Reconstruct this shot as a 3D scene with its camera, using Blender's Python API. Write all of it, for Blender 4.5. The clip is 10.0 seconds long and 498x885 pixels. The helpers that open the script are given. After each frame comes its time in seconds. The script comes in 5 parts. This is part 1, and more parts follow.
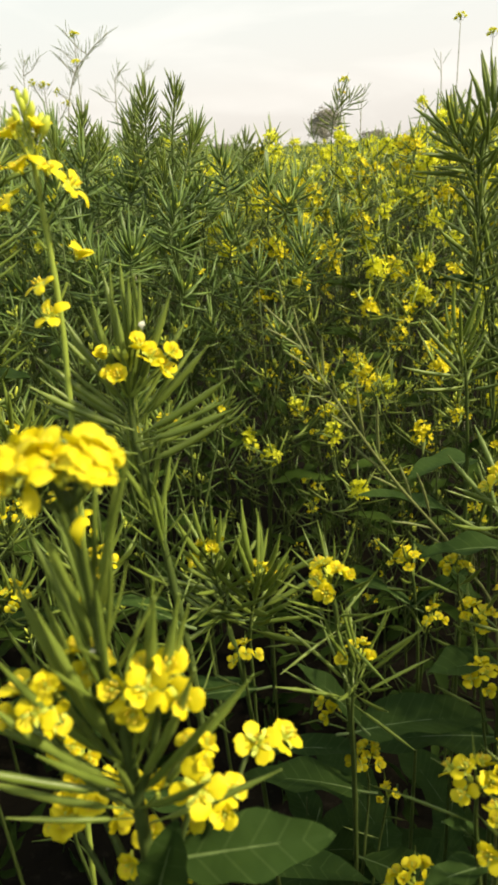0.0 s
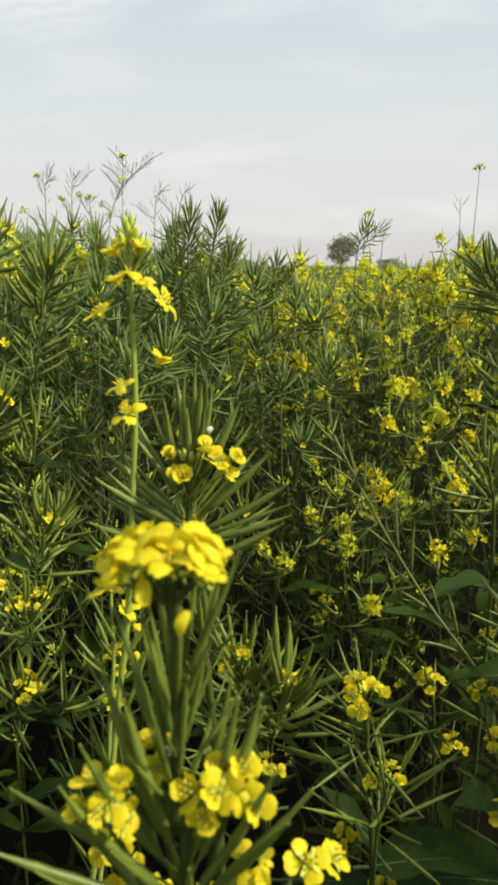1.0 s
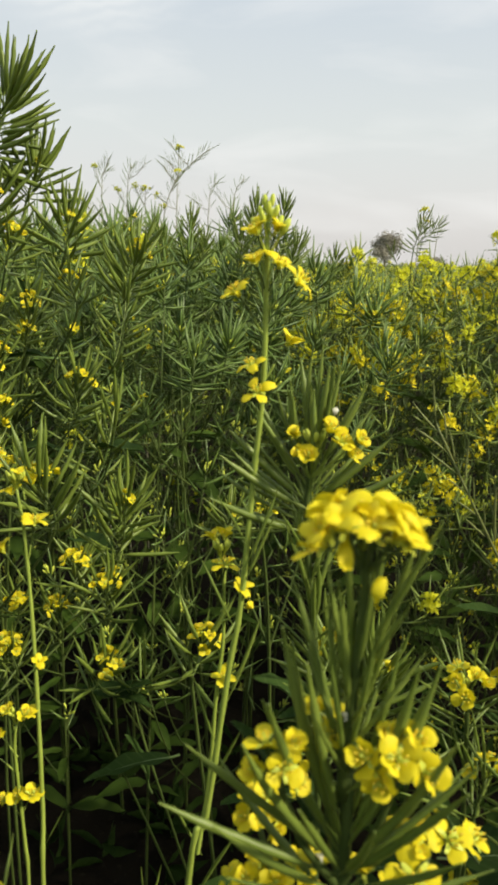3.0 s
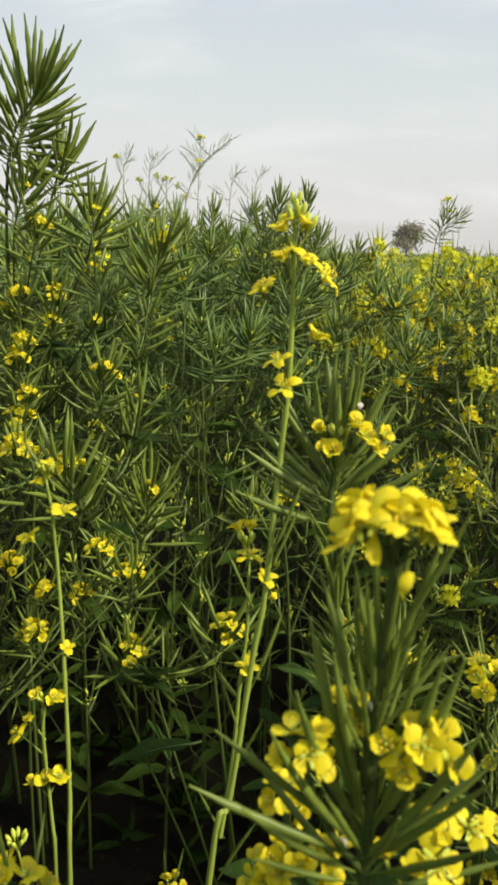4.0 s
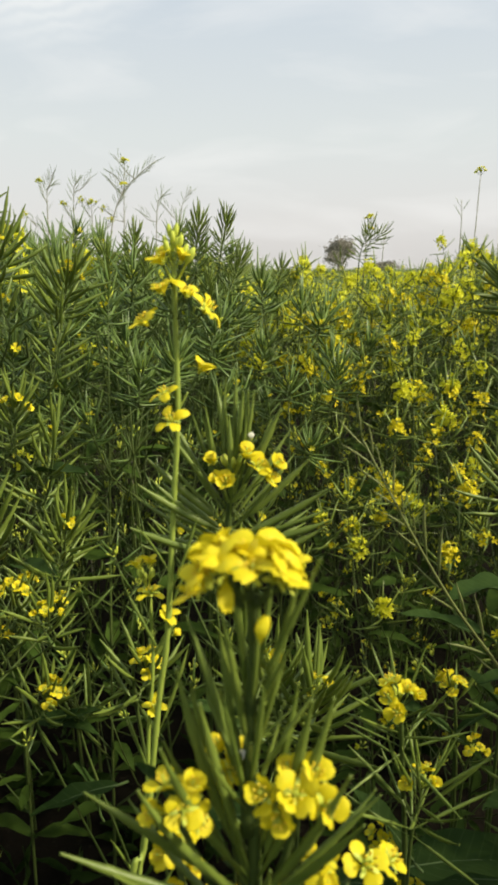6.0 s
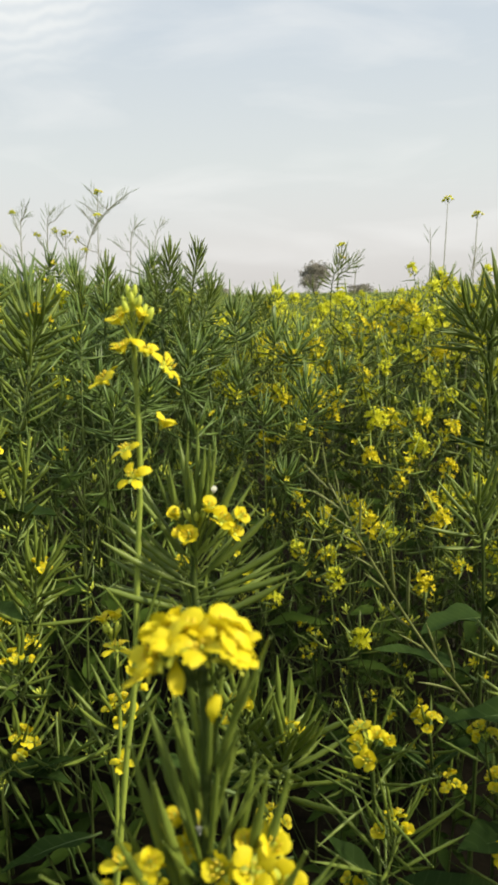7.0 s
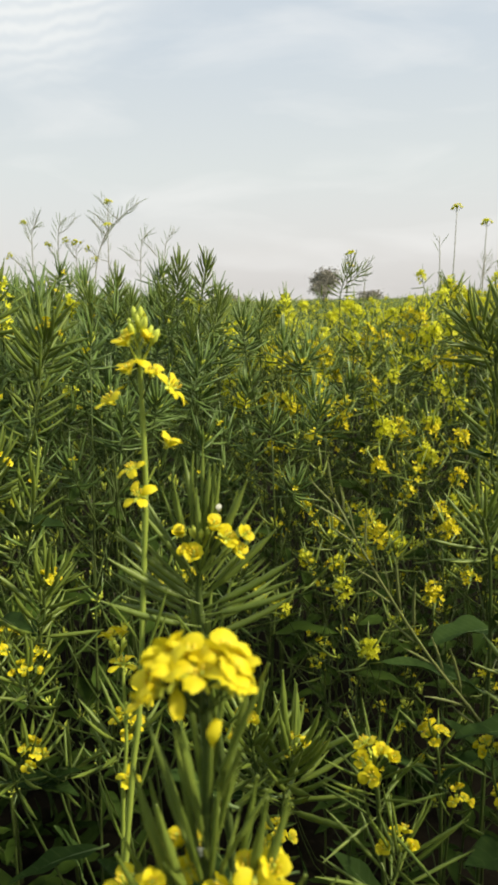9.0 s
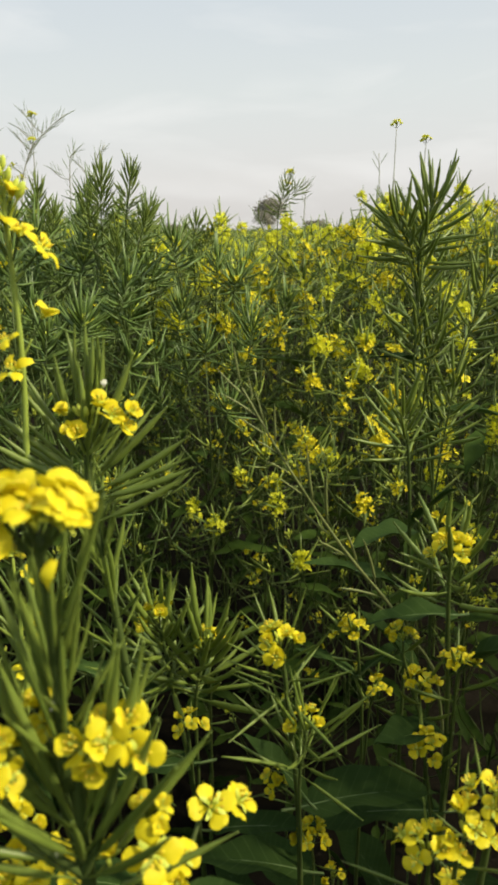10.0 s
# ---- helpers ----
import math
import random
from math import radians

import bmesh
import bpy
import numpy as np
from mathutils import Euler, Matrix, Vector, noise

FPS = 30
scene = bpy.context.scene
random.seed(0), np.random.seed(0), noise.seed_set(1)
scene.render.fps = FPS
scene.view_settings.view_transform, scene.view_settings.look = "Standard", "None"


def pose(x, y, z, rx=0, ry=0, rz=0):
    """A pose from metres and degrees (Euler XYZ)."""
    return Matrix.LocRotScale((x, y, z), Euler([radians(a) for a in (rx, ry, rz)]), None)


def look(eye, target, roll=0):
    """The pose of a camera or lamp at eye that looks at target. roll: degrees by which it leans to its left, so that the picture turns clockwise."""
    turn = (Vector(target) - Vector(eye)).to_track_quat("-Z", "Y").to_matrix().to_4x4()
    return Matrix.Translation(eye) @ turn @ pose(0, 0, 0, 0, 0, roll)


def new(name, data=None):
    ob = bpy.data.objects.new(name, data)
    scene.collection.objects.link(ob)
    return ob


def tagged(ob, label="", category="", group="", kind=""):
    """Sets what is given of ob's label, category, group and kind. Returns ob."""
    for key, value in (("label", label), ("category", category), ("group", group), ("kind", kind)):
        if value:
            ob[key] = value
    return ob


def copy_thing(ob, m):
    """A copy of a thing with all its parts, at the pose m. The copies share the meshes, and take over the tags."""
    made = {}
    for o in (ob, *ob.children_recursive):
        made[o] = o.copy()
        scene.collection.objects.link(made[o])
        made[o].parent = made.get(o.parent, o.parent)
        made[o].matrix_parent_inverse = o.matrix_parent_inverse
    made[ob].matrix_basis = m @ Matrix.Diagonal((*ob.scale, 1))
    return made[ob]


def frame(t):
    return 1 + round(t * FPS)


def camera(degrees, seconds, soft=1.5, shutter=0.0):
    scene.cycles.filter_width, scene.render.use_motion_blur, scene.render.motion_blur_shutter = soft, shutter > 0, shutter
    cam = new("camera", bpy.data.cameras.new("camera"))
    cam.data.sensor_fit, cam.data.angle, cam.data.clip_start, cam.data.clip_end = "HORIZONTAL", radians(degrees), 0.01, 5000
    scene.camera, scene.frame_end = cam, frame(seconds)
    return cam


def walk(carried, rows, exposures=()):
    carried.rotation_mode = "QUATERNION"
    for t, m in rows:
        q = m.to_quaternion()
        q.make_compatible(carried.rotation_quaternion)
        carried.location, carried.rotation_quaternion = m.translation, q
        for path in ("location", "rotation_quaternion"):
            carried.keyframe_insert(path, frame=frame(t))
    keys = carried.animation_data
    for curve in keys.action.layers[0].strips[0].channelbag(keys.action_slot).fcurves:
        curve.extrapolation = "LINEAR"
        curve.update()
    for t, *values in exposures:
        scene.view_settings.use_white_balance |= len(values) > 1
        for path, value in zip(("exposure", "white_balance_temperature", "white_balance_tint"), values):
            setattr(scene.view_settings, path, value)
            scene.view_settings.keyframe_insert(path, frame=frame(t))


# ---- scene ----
cam = camera(40.0, 10.0, 3.2)
cam.data.dof.use_dof, cam.data.dof.focus_distance, cam.data.dof.aperture_fstop = True, 0.7, 33.0
PATH = [
    (0, (0.034, 0.154, 1.35), (-0.02, 1.992, 0.565), -4.5),
    (0.5, (0.016, 0.154, 1.35), (-0.099, 2.041, 0.699), -2.3),
    (1, (0.009, 0.142, 1.356), (-0.043, 2.079, 0.859), 0.1),
    (1.5, (-0.015, 0.145, 1.356), (-0.091, 2.089, 0.893), 1.4),
    (2, (-0.029, 0.143, 1.353), (-0.135, 2.082, 0.877), 1.6),
    (3.5, (-0.033, 0.133, 1.349), (-0.214, 2.054, 0.822), 1.4),
    (4, (-0.035, 0.131, 1.352), (-0.242, 2.045, 0.813), 1.4),
    (4.5, (-0.036, 0.13, 1.348), (-0.247, 2.043, 0.806), 1.4),
    (5, (-0.029, 0.133, 1.346), (-0.233, 2.048, 0.806), 1.5),
    (5.5, (-0.021, 0.14, 1.36), (-0.145, 2.072, 0.858), 0.6),
    (6, (-0.011, 0.139, 1.358), (-0.057, 2.078, 0.869), -0.2),
    (6.2, (-0.002, 0.141, 1.357), (-0.027, 2.08, 0.865), -0.5),
    (7.3, (-0.004, 0.137, 1.376), (0.013, 2.095, 0.968), -0.9),
    (7.5, (-0.009, 0.132, 1.375), (-0.048, 2.086, 0.952), -1.0),
    (8, (-0.022, 0.132, 1.36), (-0.14, 2.076, 0.903), -1.0),
    (8.5, (-0.018, 0.132, 1.376), (-0.106, 2.091, 0.983), -0.9),
    (9, (0.0, 0.137, 1.379), (-0.014, 2.096, 0.974), -1.1),
    (9.5, (0.01, 0.143, 1.353), (0.057, 2.071, 0.824), -0.7),
    (10, (0.026, 0.146, 1.347), (0.158, 2.052, 0.754), -1.2),
]
walk(cam, [(t, look(eye, target, roll)) for t, eye, target, roll in PATH], [(0, 0.46, 6900, 10), (0.5, 0.29, 6800, 10), (1, 0.16, 6500, 10), (10, 0.16, 6500, 10)])

# ---- light ----
SUN_EL, SUN_AZ = 39.0, 108.0  # height and compass bearing (from +y, clockwise) of the hazy sun
world = bpy.data.worlds.new("hazy_sky")
scene.world = world
world.use_nodes = True
wn, wl = world.node_tree.nodes, world.node_tree.links
wn.clear()
w_out = wn.new("ShaderNodeOutputWorld")
w_bg = wn.new("ShaderNodeBackground")
w_bg.inputs["Strength"].default_value = 1.0
wl.new(w_bg.outputs[0], w_out.inputs[0])
sky = wn.new("ShaderNodeTexSky")
sky.sky_type = "NISHITA"
sky.sun_disc = False
sky.sun_elevation, sky.sun_rotation = radians(SUN_EL), radians(SUN_AZ)
sky.air_density, sky.dust_density, sky.ozone_density = 1.0, 4.0, 1.0
dim = wn.new("ShaderNodeVectorMath")
dim.operation = "SCALE"
dim.inputs["Scale"].default_value = 0.085
wl.new(sky.outputs[0], dim.inputs[0])
w_co = wn.new("ShaderNodeTexCoord")
w_sep = wn.new("ShaderNodeSeparateXYZ")
wl.new(w_co.outputs["Generated"], w_sep.inputs[0])
haze = wn.new("ShaderNodeValToRGB")
haze.color_ramp.elements[0].position, haze.color_ramp.elements[0].color = 0.0, (0.69, 0.665, 0.64, 1)
haze.color_ramp.elements[1].position, haze.color_ramp.elements[1].color = 0.9, (0.52, 0.61, 0.72, 1)
for p, c in ((0.07, (0.765, 0.755, 0.73, 1)), (0.17, (0.735, 0.77, 0.75, 1)), (0.32, (0.635, 0.70, 0.745, 1))):
    haze.color_ramp.elements.new(p).color = c
wl.new(w_sep.outputs["Z"], haze.inputs[0])
veil = wn.new("ShaderNodeMix")
veil.data_type = "RGBA"
veil.inputs[0].default_value = 0.86
wl.new(dim.outputs[0], veil.inputs[6])
wl.new(haze.outputs[0], veil.inputs[7])
# thin cirrus in long streaks
c_map = wn.new("ShaderNodeMapping")
c_map.inputs["Rotation"].default_value = (0.0, radians(-7), radians(12))
c_map.inputs["Scale"].default_value = (1.5, 1.5, 6.0)
wl.new(w_co.outputs["Generated"], c_map.inputs[0])
c_noise = wn.new("ShaderNodeTexNoise")
c_noise.inputs["Scale"].default_value = 2.6
c_noise.inputs["Detail"].default_value = 6
c_noise.inputs["Distortion"].default_value = 0.5
wl.new(c_map.outputs[0], c_noise.inputs["Vector"])
c_ramp = wn.new("ShaderNodeMapRange")
c_ramp.inputs[1].default_value, c_ramp.inputs[2].default_value = 0.48, 0.72
c_ramp.inputs[3].default_value, c_ramp.inputs[4].default_value = 0.0, 0.38
wl.new(c_noise.outputs["Fac"], c_ramp.inputs[0])
cloud = wn.new("ShaderNodeMix")
cloud.data_type = "RGBA"
cloud.inputs[7].default_value = (0.86, 0.86, 0.84, 1)
wl.new(c_ramp.outputs[0], cloud.inputs[0])
wl.new(veil.outputs[2], cloud.inputs[6])

# a rippled sheet of high cloud
sheet = wn.new("ShaderNodeVectorMath")
sheet.operation = "DOT_PRODUCT"
sheet.inputs[1].default_value = Vector((-0.27, 0.86, 0.425)).normalized()
wl.new(w_co.outputs["Generated"], sheet.inputs[0])
soft_edge = wn.new("ShaderNodeMapRange")
soft_edge.interpolation_type = "SMOOTHSTEP"
soft_edge.inputs[1].default_value, soft_edge.inputs[2].default_value = 0.981, 0.996
wl.new(sheet.outputs["Value"], soft_edge.inputs[0])
r_map = wn.new("ShaderNodeMapping")
r_map.inputs["Rotation"].default_value = (0.0, radians(13), 0.0)
wl.new(w_co.outputs["Generated"], r_map.inputs[0])
ripple = wn.new("ShaderNodeTexWave")
ripple.bands_direction = "Z"
ripple.inputs["Scale"].default_value = 22.0
ripple.inputs["Distortion"].default_value = 5.0
ripple.inputs["Detail"].default_value = 2.0
ripple.inputs["Detail Scale"].default_value = 1.2
wl.new(r_map.outputs[0], ripple.inputs["Vector"])
lines = wn.new("ShaderNodeMapRange")
lines.inputs[3].default_value, lines.inputs[4].default_value = 0.36, 0.60
wl.new(ripple.outputs["Fac"], lines.inputs[0])
cover = wn.new("ShaderNodeMath")
cover.operation = "MULTIPLY"
wl.new(soft_edge.outputs[0], cover.inputs[0])
wl.new(lines.outputs[0], cover.inputs[1])
high_cloud = wn.new("ShaderNodeMix")
high_cloud.data_type = "RGBA"
high_cloud.inputs[7].default_value = (0.92, 0.92, 0.88, 1)
wl.new(cover.outputs[0], high_cloud.inputs[0])
wl.new(cloud.outputs[2], high_cloud.inputs[6])
wl.new(high_cloud.outputs[2], w_bg.inputs["Color"])

sun = new("sun", bpy.data.lights.new("sun", "SUN"))
sun.data.energy, sun.data.angle, sun.data.color = 5.0, radians(6.0), (1.0, 0.92, 0.69)
s_dir = Vector((math.sin(radians(SUN_AZ)) * math.cos(radians(SUN_EL)), math.cos(radians(SUN_AZ)) * math.cos(radians(SUN_EL)), math.sin(radians(SUN_EL))))
sun.matrix_world = look(s_dir * 50, (0, 0, 0))


# ---- materials ----
def material(name, dark, light, rough=0.5, scale=60.0, bump=0.2, through_light=0.0, fine=600.0, vary=0.5, spots=None, gloss=0.3, veins=False):
    """Plant and soil surfaces: two scales of noise between two colours, a tone for each piece, fine relief and,
    for thin tissue, light that comes through."""
    m = bpy.data.materials.new(name)
    m.use_nodes = True
    n, l = m.node_tree.nodes, m.node_tree.links
    n.clear()
    out = n.new("ShaderNodeOutputMaterial")
    b = n.new("ShaderNodeBsdfPrincipled")
    co = n.new("ShaderNodeTexCoord")
    n1, n2 = n.new("ShaderNodeTexNoise"), n.new("ShaderNodeTexNoise")
    n1.inputs["Scale"].default_value, n1.inputs["Detail"].default_value = scale, 3
    n2.inputs["Scale"].default_value, n2.inputs["Detail"].default_value = fine, 2
    for t in (n1, n2):
        l.new(co.outputs["Object"], t.inputs["Vector"])
    info, geo = n.new("ShaderNodeObjectInfo"), n.new("ShaderNodeNewGeometry")
    tone = n.new("ShaderNodeMath")
    tone.operation = "ADD"
    l.new(info.outputs["Random"], tone.inputs[0])
    l.new(geo.outputs["Random Per Island"], tone.inputs[1])
    blend = n.new("ShaderNodeMath")
    blend.operation = "MULTIPLY_ADD"
    l.new(tone.outputs[0], blend.inputs[0])
    blend.inputs[1].default_value = vary * 0.5
    mixn = n.new("ShaderNodeMath")
    mixn.operation = "MULTIPLY_ADD"
    l.new(n1.outputs["Fac"], mixn.inputs[0])
    mixn.inputs[1].default_value = 1.4 * (1 - vary)
    mixn.inputs[2].default_value = -0.2 * (1 - vary)
    l.new(mixn.outputs[0], blend.inputs[2])
    mix = n.new("ShaderNodeMix")
    mix.data_type = "RGBA"
    l.new(blend.outputs[0], mix.inputs[0])
    mix.inputs[6].default_value, mix.inputs[7].default_value = (*dark, 1), (*light, 1)
    colour = mix.outputs[2]
    if spots:
        sp = n.new("ShaderNodeMapRange")
        sp.inputs[1].default_value, sp.inputs[2].default_value = 0.60, 0.72
        l.new(n2.outputs["Fac"], sp.inputs[0])
        mix2 = n.new("ShaderNodeMix")
        mix2.data_type = "RGBA"
        l.new(sp.outputs[0], mix2.inputs[0])
        l.new(colour, mix2.inputs[6])
        mix2.inputs[7].default_value = (*spots, 1)
        colour = mix2.outputs[2]
    if veins:
        # side veins run from the rib (local x) forward to the edge
        sep, av = n.new("ShaderNodeSeparateXYZ"), n.new("ShaderNodeMath")
        l.new(co.outputs["Object"], sep.inputs[0])
        av.operation = "ABSOLUTE"
        l.new(sep.outputs["Y"], av.inputs[0])
        run = n.new("ShaderNodeMath")
        run.operation = "MULTIPLY_ADD"
        l.new(av.outputs[0], run.inputs[0])
        run.inputs[1].default_value = -0.9
        l.new(sep.outputs["X"], run.inputs[2])
        fold = n.new("ShaderNodeMath")
        fold.operation = "PINGPONG"
        fold.inputs[1].default_value = 0.0045
        l.new(run.outputs[0], fold.inputs[0])
        thin = n.new("ShaderNodeMapRange")
        thin.inputs[1].default_value, thin.inputs[2].default_value = 0.0007, 0.0
        l.new(fold.outputs[0], thin.inputs[0])
        vm = n.new("ShaderNodeMix")
        vm.data_type = "RGBA"
        vm.inputs[7].default_value = (0.13, 0.18, 0.06, 1)
        half = n.new("ShaderNodeMath")
        half.operation = "MULTIPLY"
        half.inputs[1].default_value = 0.16
        l.new(thin.outputs[0], half.inputs[0])
        l.new(half.outputs[0], vm.inputs[0])
        l.new(colour, vm.inputs[6])
        colour = vm.outputs[2]
    l.new(colour, b.inputs["Base Color"])
    b.inputs["Roughness"].default_value = rough
    b.inputs["Specular IOR Level"].default_value = gloss
    bp = n.new("ShaderNodeBump")
    bp.inputs["Strength"].default_value = bump
    bp.inputs["Distance"].default_value = 0.25 / fine
    l.new(n2.outputs["Fac"], bp.inputs["Height"])
    l.new(bp.outputs[0], b.inputs["Normal"])
    shader = b.outputs[0]
    if through_light:
        tr = n.new("ShaderNodeBsdfTranslucent")
        l.new(colour, tr.inputs["Color"])
        ms = n.new("ShaderNodeMixShader")
        ms.inputs[0].default_value = through_light
        l.new(shader, ms.inputs[1])
        l.new(tr.outputs[0], ms.inputs[2])
        shader = ms.outputs[0]
    l.new(shader, out.inputs[0])
    return m


PETAL = material("petal", (0.68, 0.55, 0.006), (0.82, 0.72, 0.020), 0.6, 150, 0.08, 0.30, 900)
# Lighter, greener yellow than PETAL, for field and skyline flowers.
LEMON = material("lemon_yellow_petal", (0.66, 0.64, 0.016), (0.82, 0.82, 0.055), 0.6, 150, 0.08, 0.45, 900)
ANTHER = material("anther", (0.66, 0.47, 0.02), (0.82, 0.64, 0.05), 0.7, 300, 0.2)
BUDG = material("bud", (0.42, 0.50, 0.05), (0.64, 0.68, 0.10), 0.5, 200, 0.1, 0.15)
POD = material("pod", (0.064, 0.112, 0.014), (0.230, 0.285, 0.050), 0.42, 70, 0.25, 0.12, 700, gloss=0.4)
# POD again, greener, and darker to put the field plants' shade into the colour.
SHADED_POD = material("shaded_green_pod", (0.050, 0.098, 0.018), (0.180, 0.255, 0.055), 0.42, 70, 0.25, 0.12, 700, gloss=0.4)
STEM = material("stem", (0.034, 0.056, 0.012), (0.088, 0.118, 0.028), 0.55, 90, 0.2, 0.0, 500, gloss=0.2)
LEAF = material("leaf", (0.024, 0.050, 0.007), (0.066, 0.110, 0.016), 0.65, 45, 0.35, 0.2, 260, gloss=0.12)
VEINED = material("veined_leaf", (0.016, 0.036, 0.007), (0.040, 0.072, 0.014), 0.75, 60, 0.35, 0.2, 260, veins=True, gloss=0.08)
MIDRIB = material("midrib", (0.07, 0.11, 0.03), (0.13, 0.18, 0.055), 0.5, 90, 0.1)
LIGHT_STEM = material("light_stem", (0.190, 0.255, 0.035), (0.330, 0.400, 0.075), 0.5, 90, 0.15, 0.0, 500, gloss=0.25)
PALE = material("pale_pod", (0.12, 0.15, 0.045), (0.24, 0.25, 0.09), 0.5, 70, 0.25, 0.08, 700)
DRY = material("dry_stalk", (0.20, 0.20, 0.12), (0.34, 0.32, 0.20), 0.6, 80, 0.2)
WHITE = material("withered_petal", (0.62, 0.60, 0.46), (0.80, 0.78, 0.66), 0.6, 200, 0.1, 0.3)
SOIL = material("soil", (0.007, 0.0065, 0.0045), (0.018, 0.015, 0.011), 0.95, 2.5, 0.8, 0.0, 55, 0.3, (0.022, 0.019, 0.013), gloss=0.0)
CANOPY = material("far_crop", (0.05, 0.085, 0.022), (0.13, 0.17, 0.045), 0.85, 0.6, 1.0, 0.0, 2.2, 0.2, (0.55, 0.46, 0.03))
# Leaf colour paled and greyed: the haze of distance is put into it.
HAZED_LEAF = material("hazed_tree_leaf", (0.23, 0.215, 0.175), (0.37, 0.34, 0.285), 0.85, 2.0, 0.2, 0.15, 20)
BARK = material("bark", (0.10, 0.08, 0.06), (0.20, 0.17, 0.13), 0.85, 3.0, 0.6, 0.0, 20)


# ---- shapes ----
def aim(p, d, roll=0.0, s=1.0):
    """A pose at p whose z axis runs along d, turned by roll degrees about it."""
    q = Vector(d).to_track_quat("Z", "Y")
    return Matrix.Translation(p) @ q.to_matrix().to_4x4() @ Matrix.Rotation(radians(roll), 4, "Z") @ Matrix.Scale(s, 4)


class Geo:
    """Gathers many small shapes into the arrays of one mesh."""

    def __init__(self):
        self.v, self.f, self.k, self.n = [], [], [], 0

    def add(self, shape, m, k=0):
        v, f = shape
        a = np.array(m)
        self.v.append(v @ a[:3, :3].T + a[:3, 3])
        n = self.n
        self.f.extend([tuple(i + n for i in q) for q in f])
        self.k.extend([k] * len(f))
        self.n += len(v)
        return self

    def join(self, other, m):
        """Adds all that another has gathered, at the pose m."""
        a = np.array(m)
        n = self.n
        self.v.append(np.concatenate(other.v) @ a[:3, :3].T + a[:3, 3])
        self.f.extend([tuple(i + n for i in q) for q in other.f])
        self.k.extend(other.k)
        self.n += other.n

    def mesh(self, name, *mats):
        me = bpy.data.meshes.new(name)
        me.from_pydata(np.concatenate(self.v).tolist() if self.v else [], [], self.f)
        for m in mats:
            me.materials.append(m)
        me.polygons.foreach_set("material_index", self.k)
        me.polygons.foreach_set("use_smooth", [True] * len(self.f))
        me.update()
        return me


ONE = Matrix.Identity(4)


def lathe(profile, sides, bend=0.0, flat=1.0):
    """A closed spindle round z through (z, radius) pairs; bend curves it towards +x."""
    v, f = [], []
    top = profile[-1][0]
    for z, r in profile:
        dx = bend * (z / top) ** 2 * top
        for i in range(sides):
            a = 2 * math.pi * i / sides
            v.append((dx + r * math.cos(a), flat * r * math.sin(a), z))
    for j in range(len(profile) - 1):
        for i in range(sides):
            a, b = j * sides + i, j * sides + (i + 1) % sides
            f.append((a, b, b + sides, a + sides))
    f.append(tuple(range((len(profile) - 1) * sides, len(profile) * sides)))
    return np.array(v), f


def curve_points(pts, steps):
    """Points of a smooth line through pts."""
    p = [Vector(q) for q in pts]
    p = [p[0] * 2 - p[1]] + p + [p[-1] * 2 - p[-2]]
    out = []
    for i in range(1, len(p) - 2):
        for s in range(steps):
            t = s / steps
            out.append(0.5 * ((2 * p[i]) + (p[i + 1] - p[i - 1]) * t + (2 * p[i - 1] - 5 * p[i] + 4 * p[i + 1] - p[i + 2]) * t * t
                              + (3 * p[i] - p[i - 1] - 3 * p[i + 1] + p[i + 2]) * t ** 3))
    return out + [p[-2]]


def tube(pts, r0, r1, sides=6, steps=4):
    """A tapered, slightly knotty stalk along a smooth line."""
    c = curve_points(pts, steps)
    v, f = [], []
    side = Vector((1, 0.2, 0))
    for i, p in enumerate(c):
        d = (c[min(i + 1, len(c) - 1)] - c[max(i - 1, 0)]).normalized()
        u = (side - d * side.dot(d)).normalized()
        w = d.cross(u)
        r = (r0 + (r1 - r0) * i / (len(c) - 1)) * (1.0 + 0.10 * math.sin(i * 2.7))
        for k in range(sides):
            a = 2 * math.pi * k / sides
            v.append(tuple(p + u * r * math.cos(a) + w * r * math.sin(a)))
    for j in range(len(c) - 1):
        for k in range(sides):
            a, b = j * sides + k, j * sides + (k + 1) % sides
            f.append((a, b, b + sides, a + sides))
    f.append(tuple(range((len(c) - 1) * sides, len(c) * sides)))
    return np.array(v), f


def petal_shape(long, wide, n, m, cup):
    """A spoon-shaped petal on a narrow claw, from the origin along +x, its face up."""
    v, f = [], []
    for i in range(n + 1):
        t = i / n
        w = wide * (0.14 + 0.86 * max(0.0, math.sin(math.pi * min(1.0, max(0.0, (t - 0.20) / 0.92)) ** 1.15)) ** 0.8)
        if i == n:
            w = wide * 0.50
        for j in range(m + 1):
            s = j / m * 2 - 1
            z = cup * long * (math.sin(t * 2.6) * 0.55 - 0.45 * t * t) - 0.09 * wide * s * s * (1 - 0.5 * t)
            x = long * (t - 0.05 * s * s * t - (0.03 * (1 - abs(s)) if i == n else 0))
            v.append((x, s * w / 2, z + 0.030 * long * math.sin(8 * t + 4 * s) * t))
    for i in range(n):
        for j in range(m):
            a = i * (m + 1) + j
            f.append((a, a + m + 1, a + m + 2, a + 1))
    return np.array(v), f


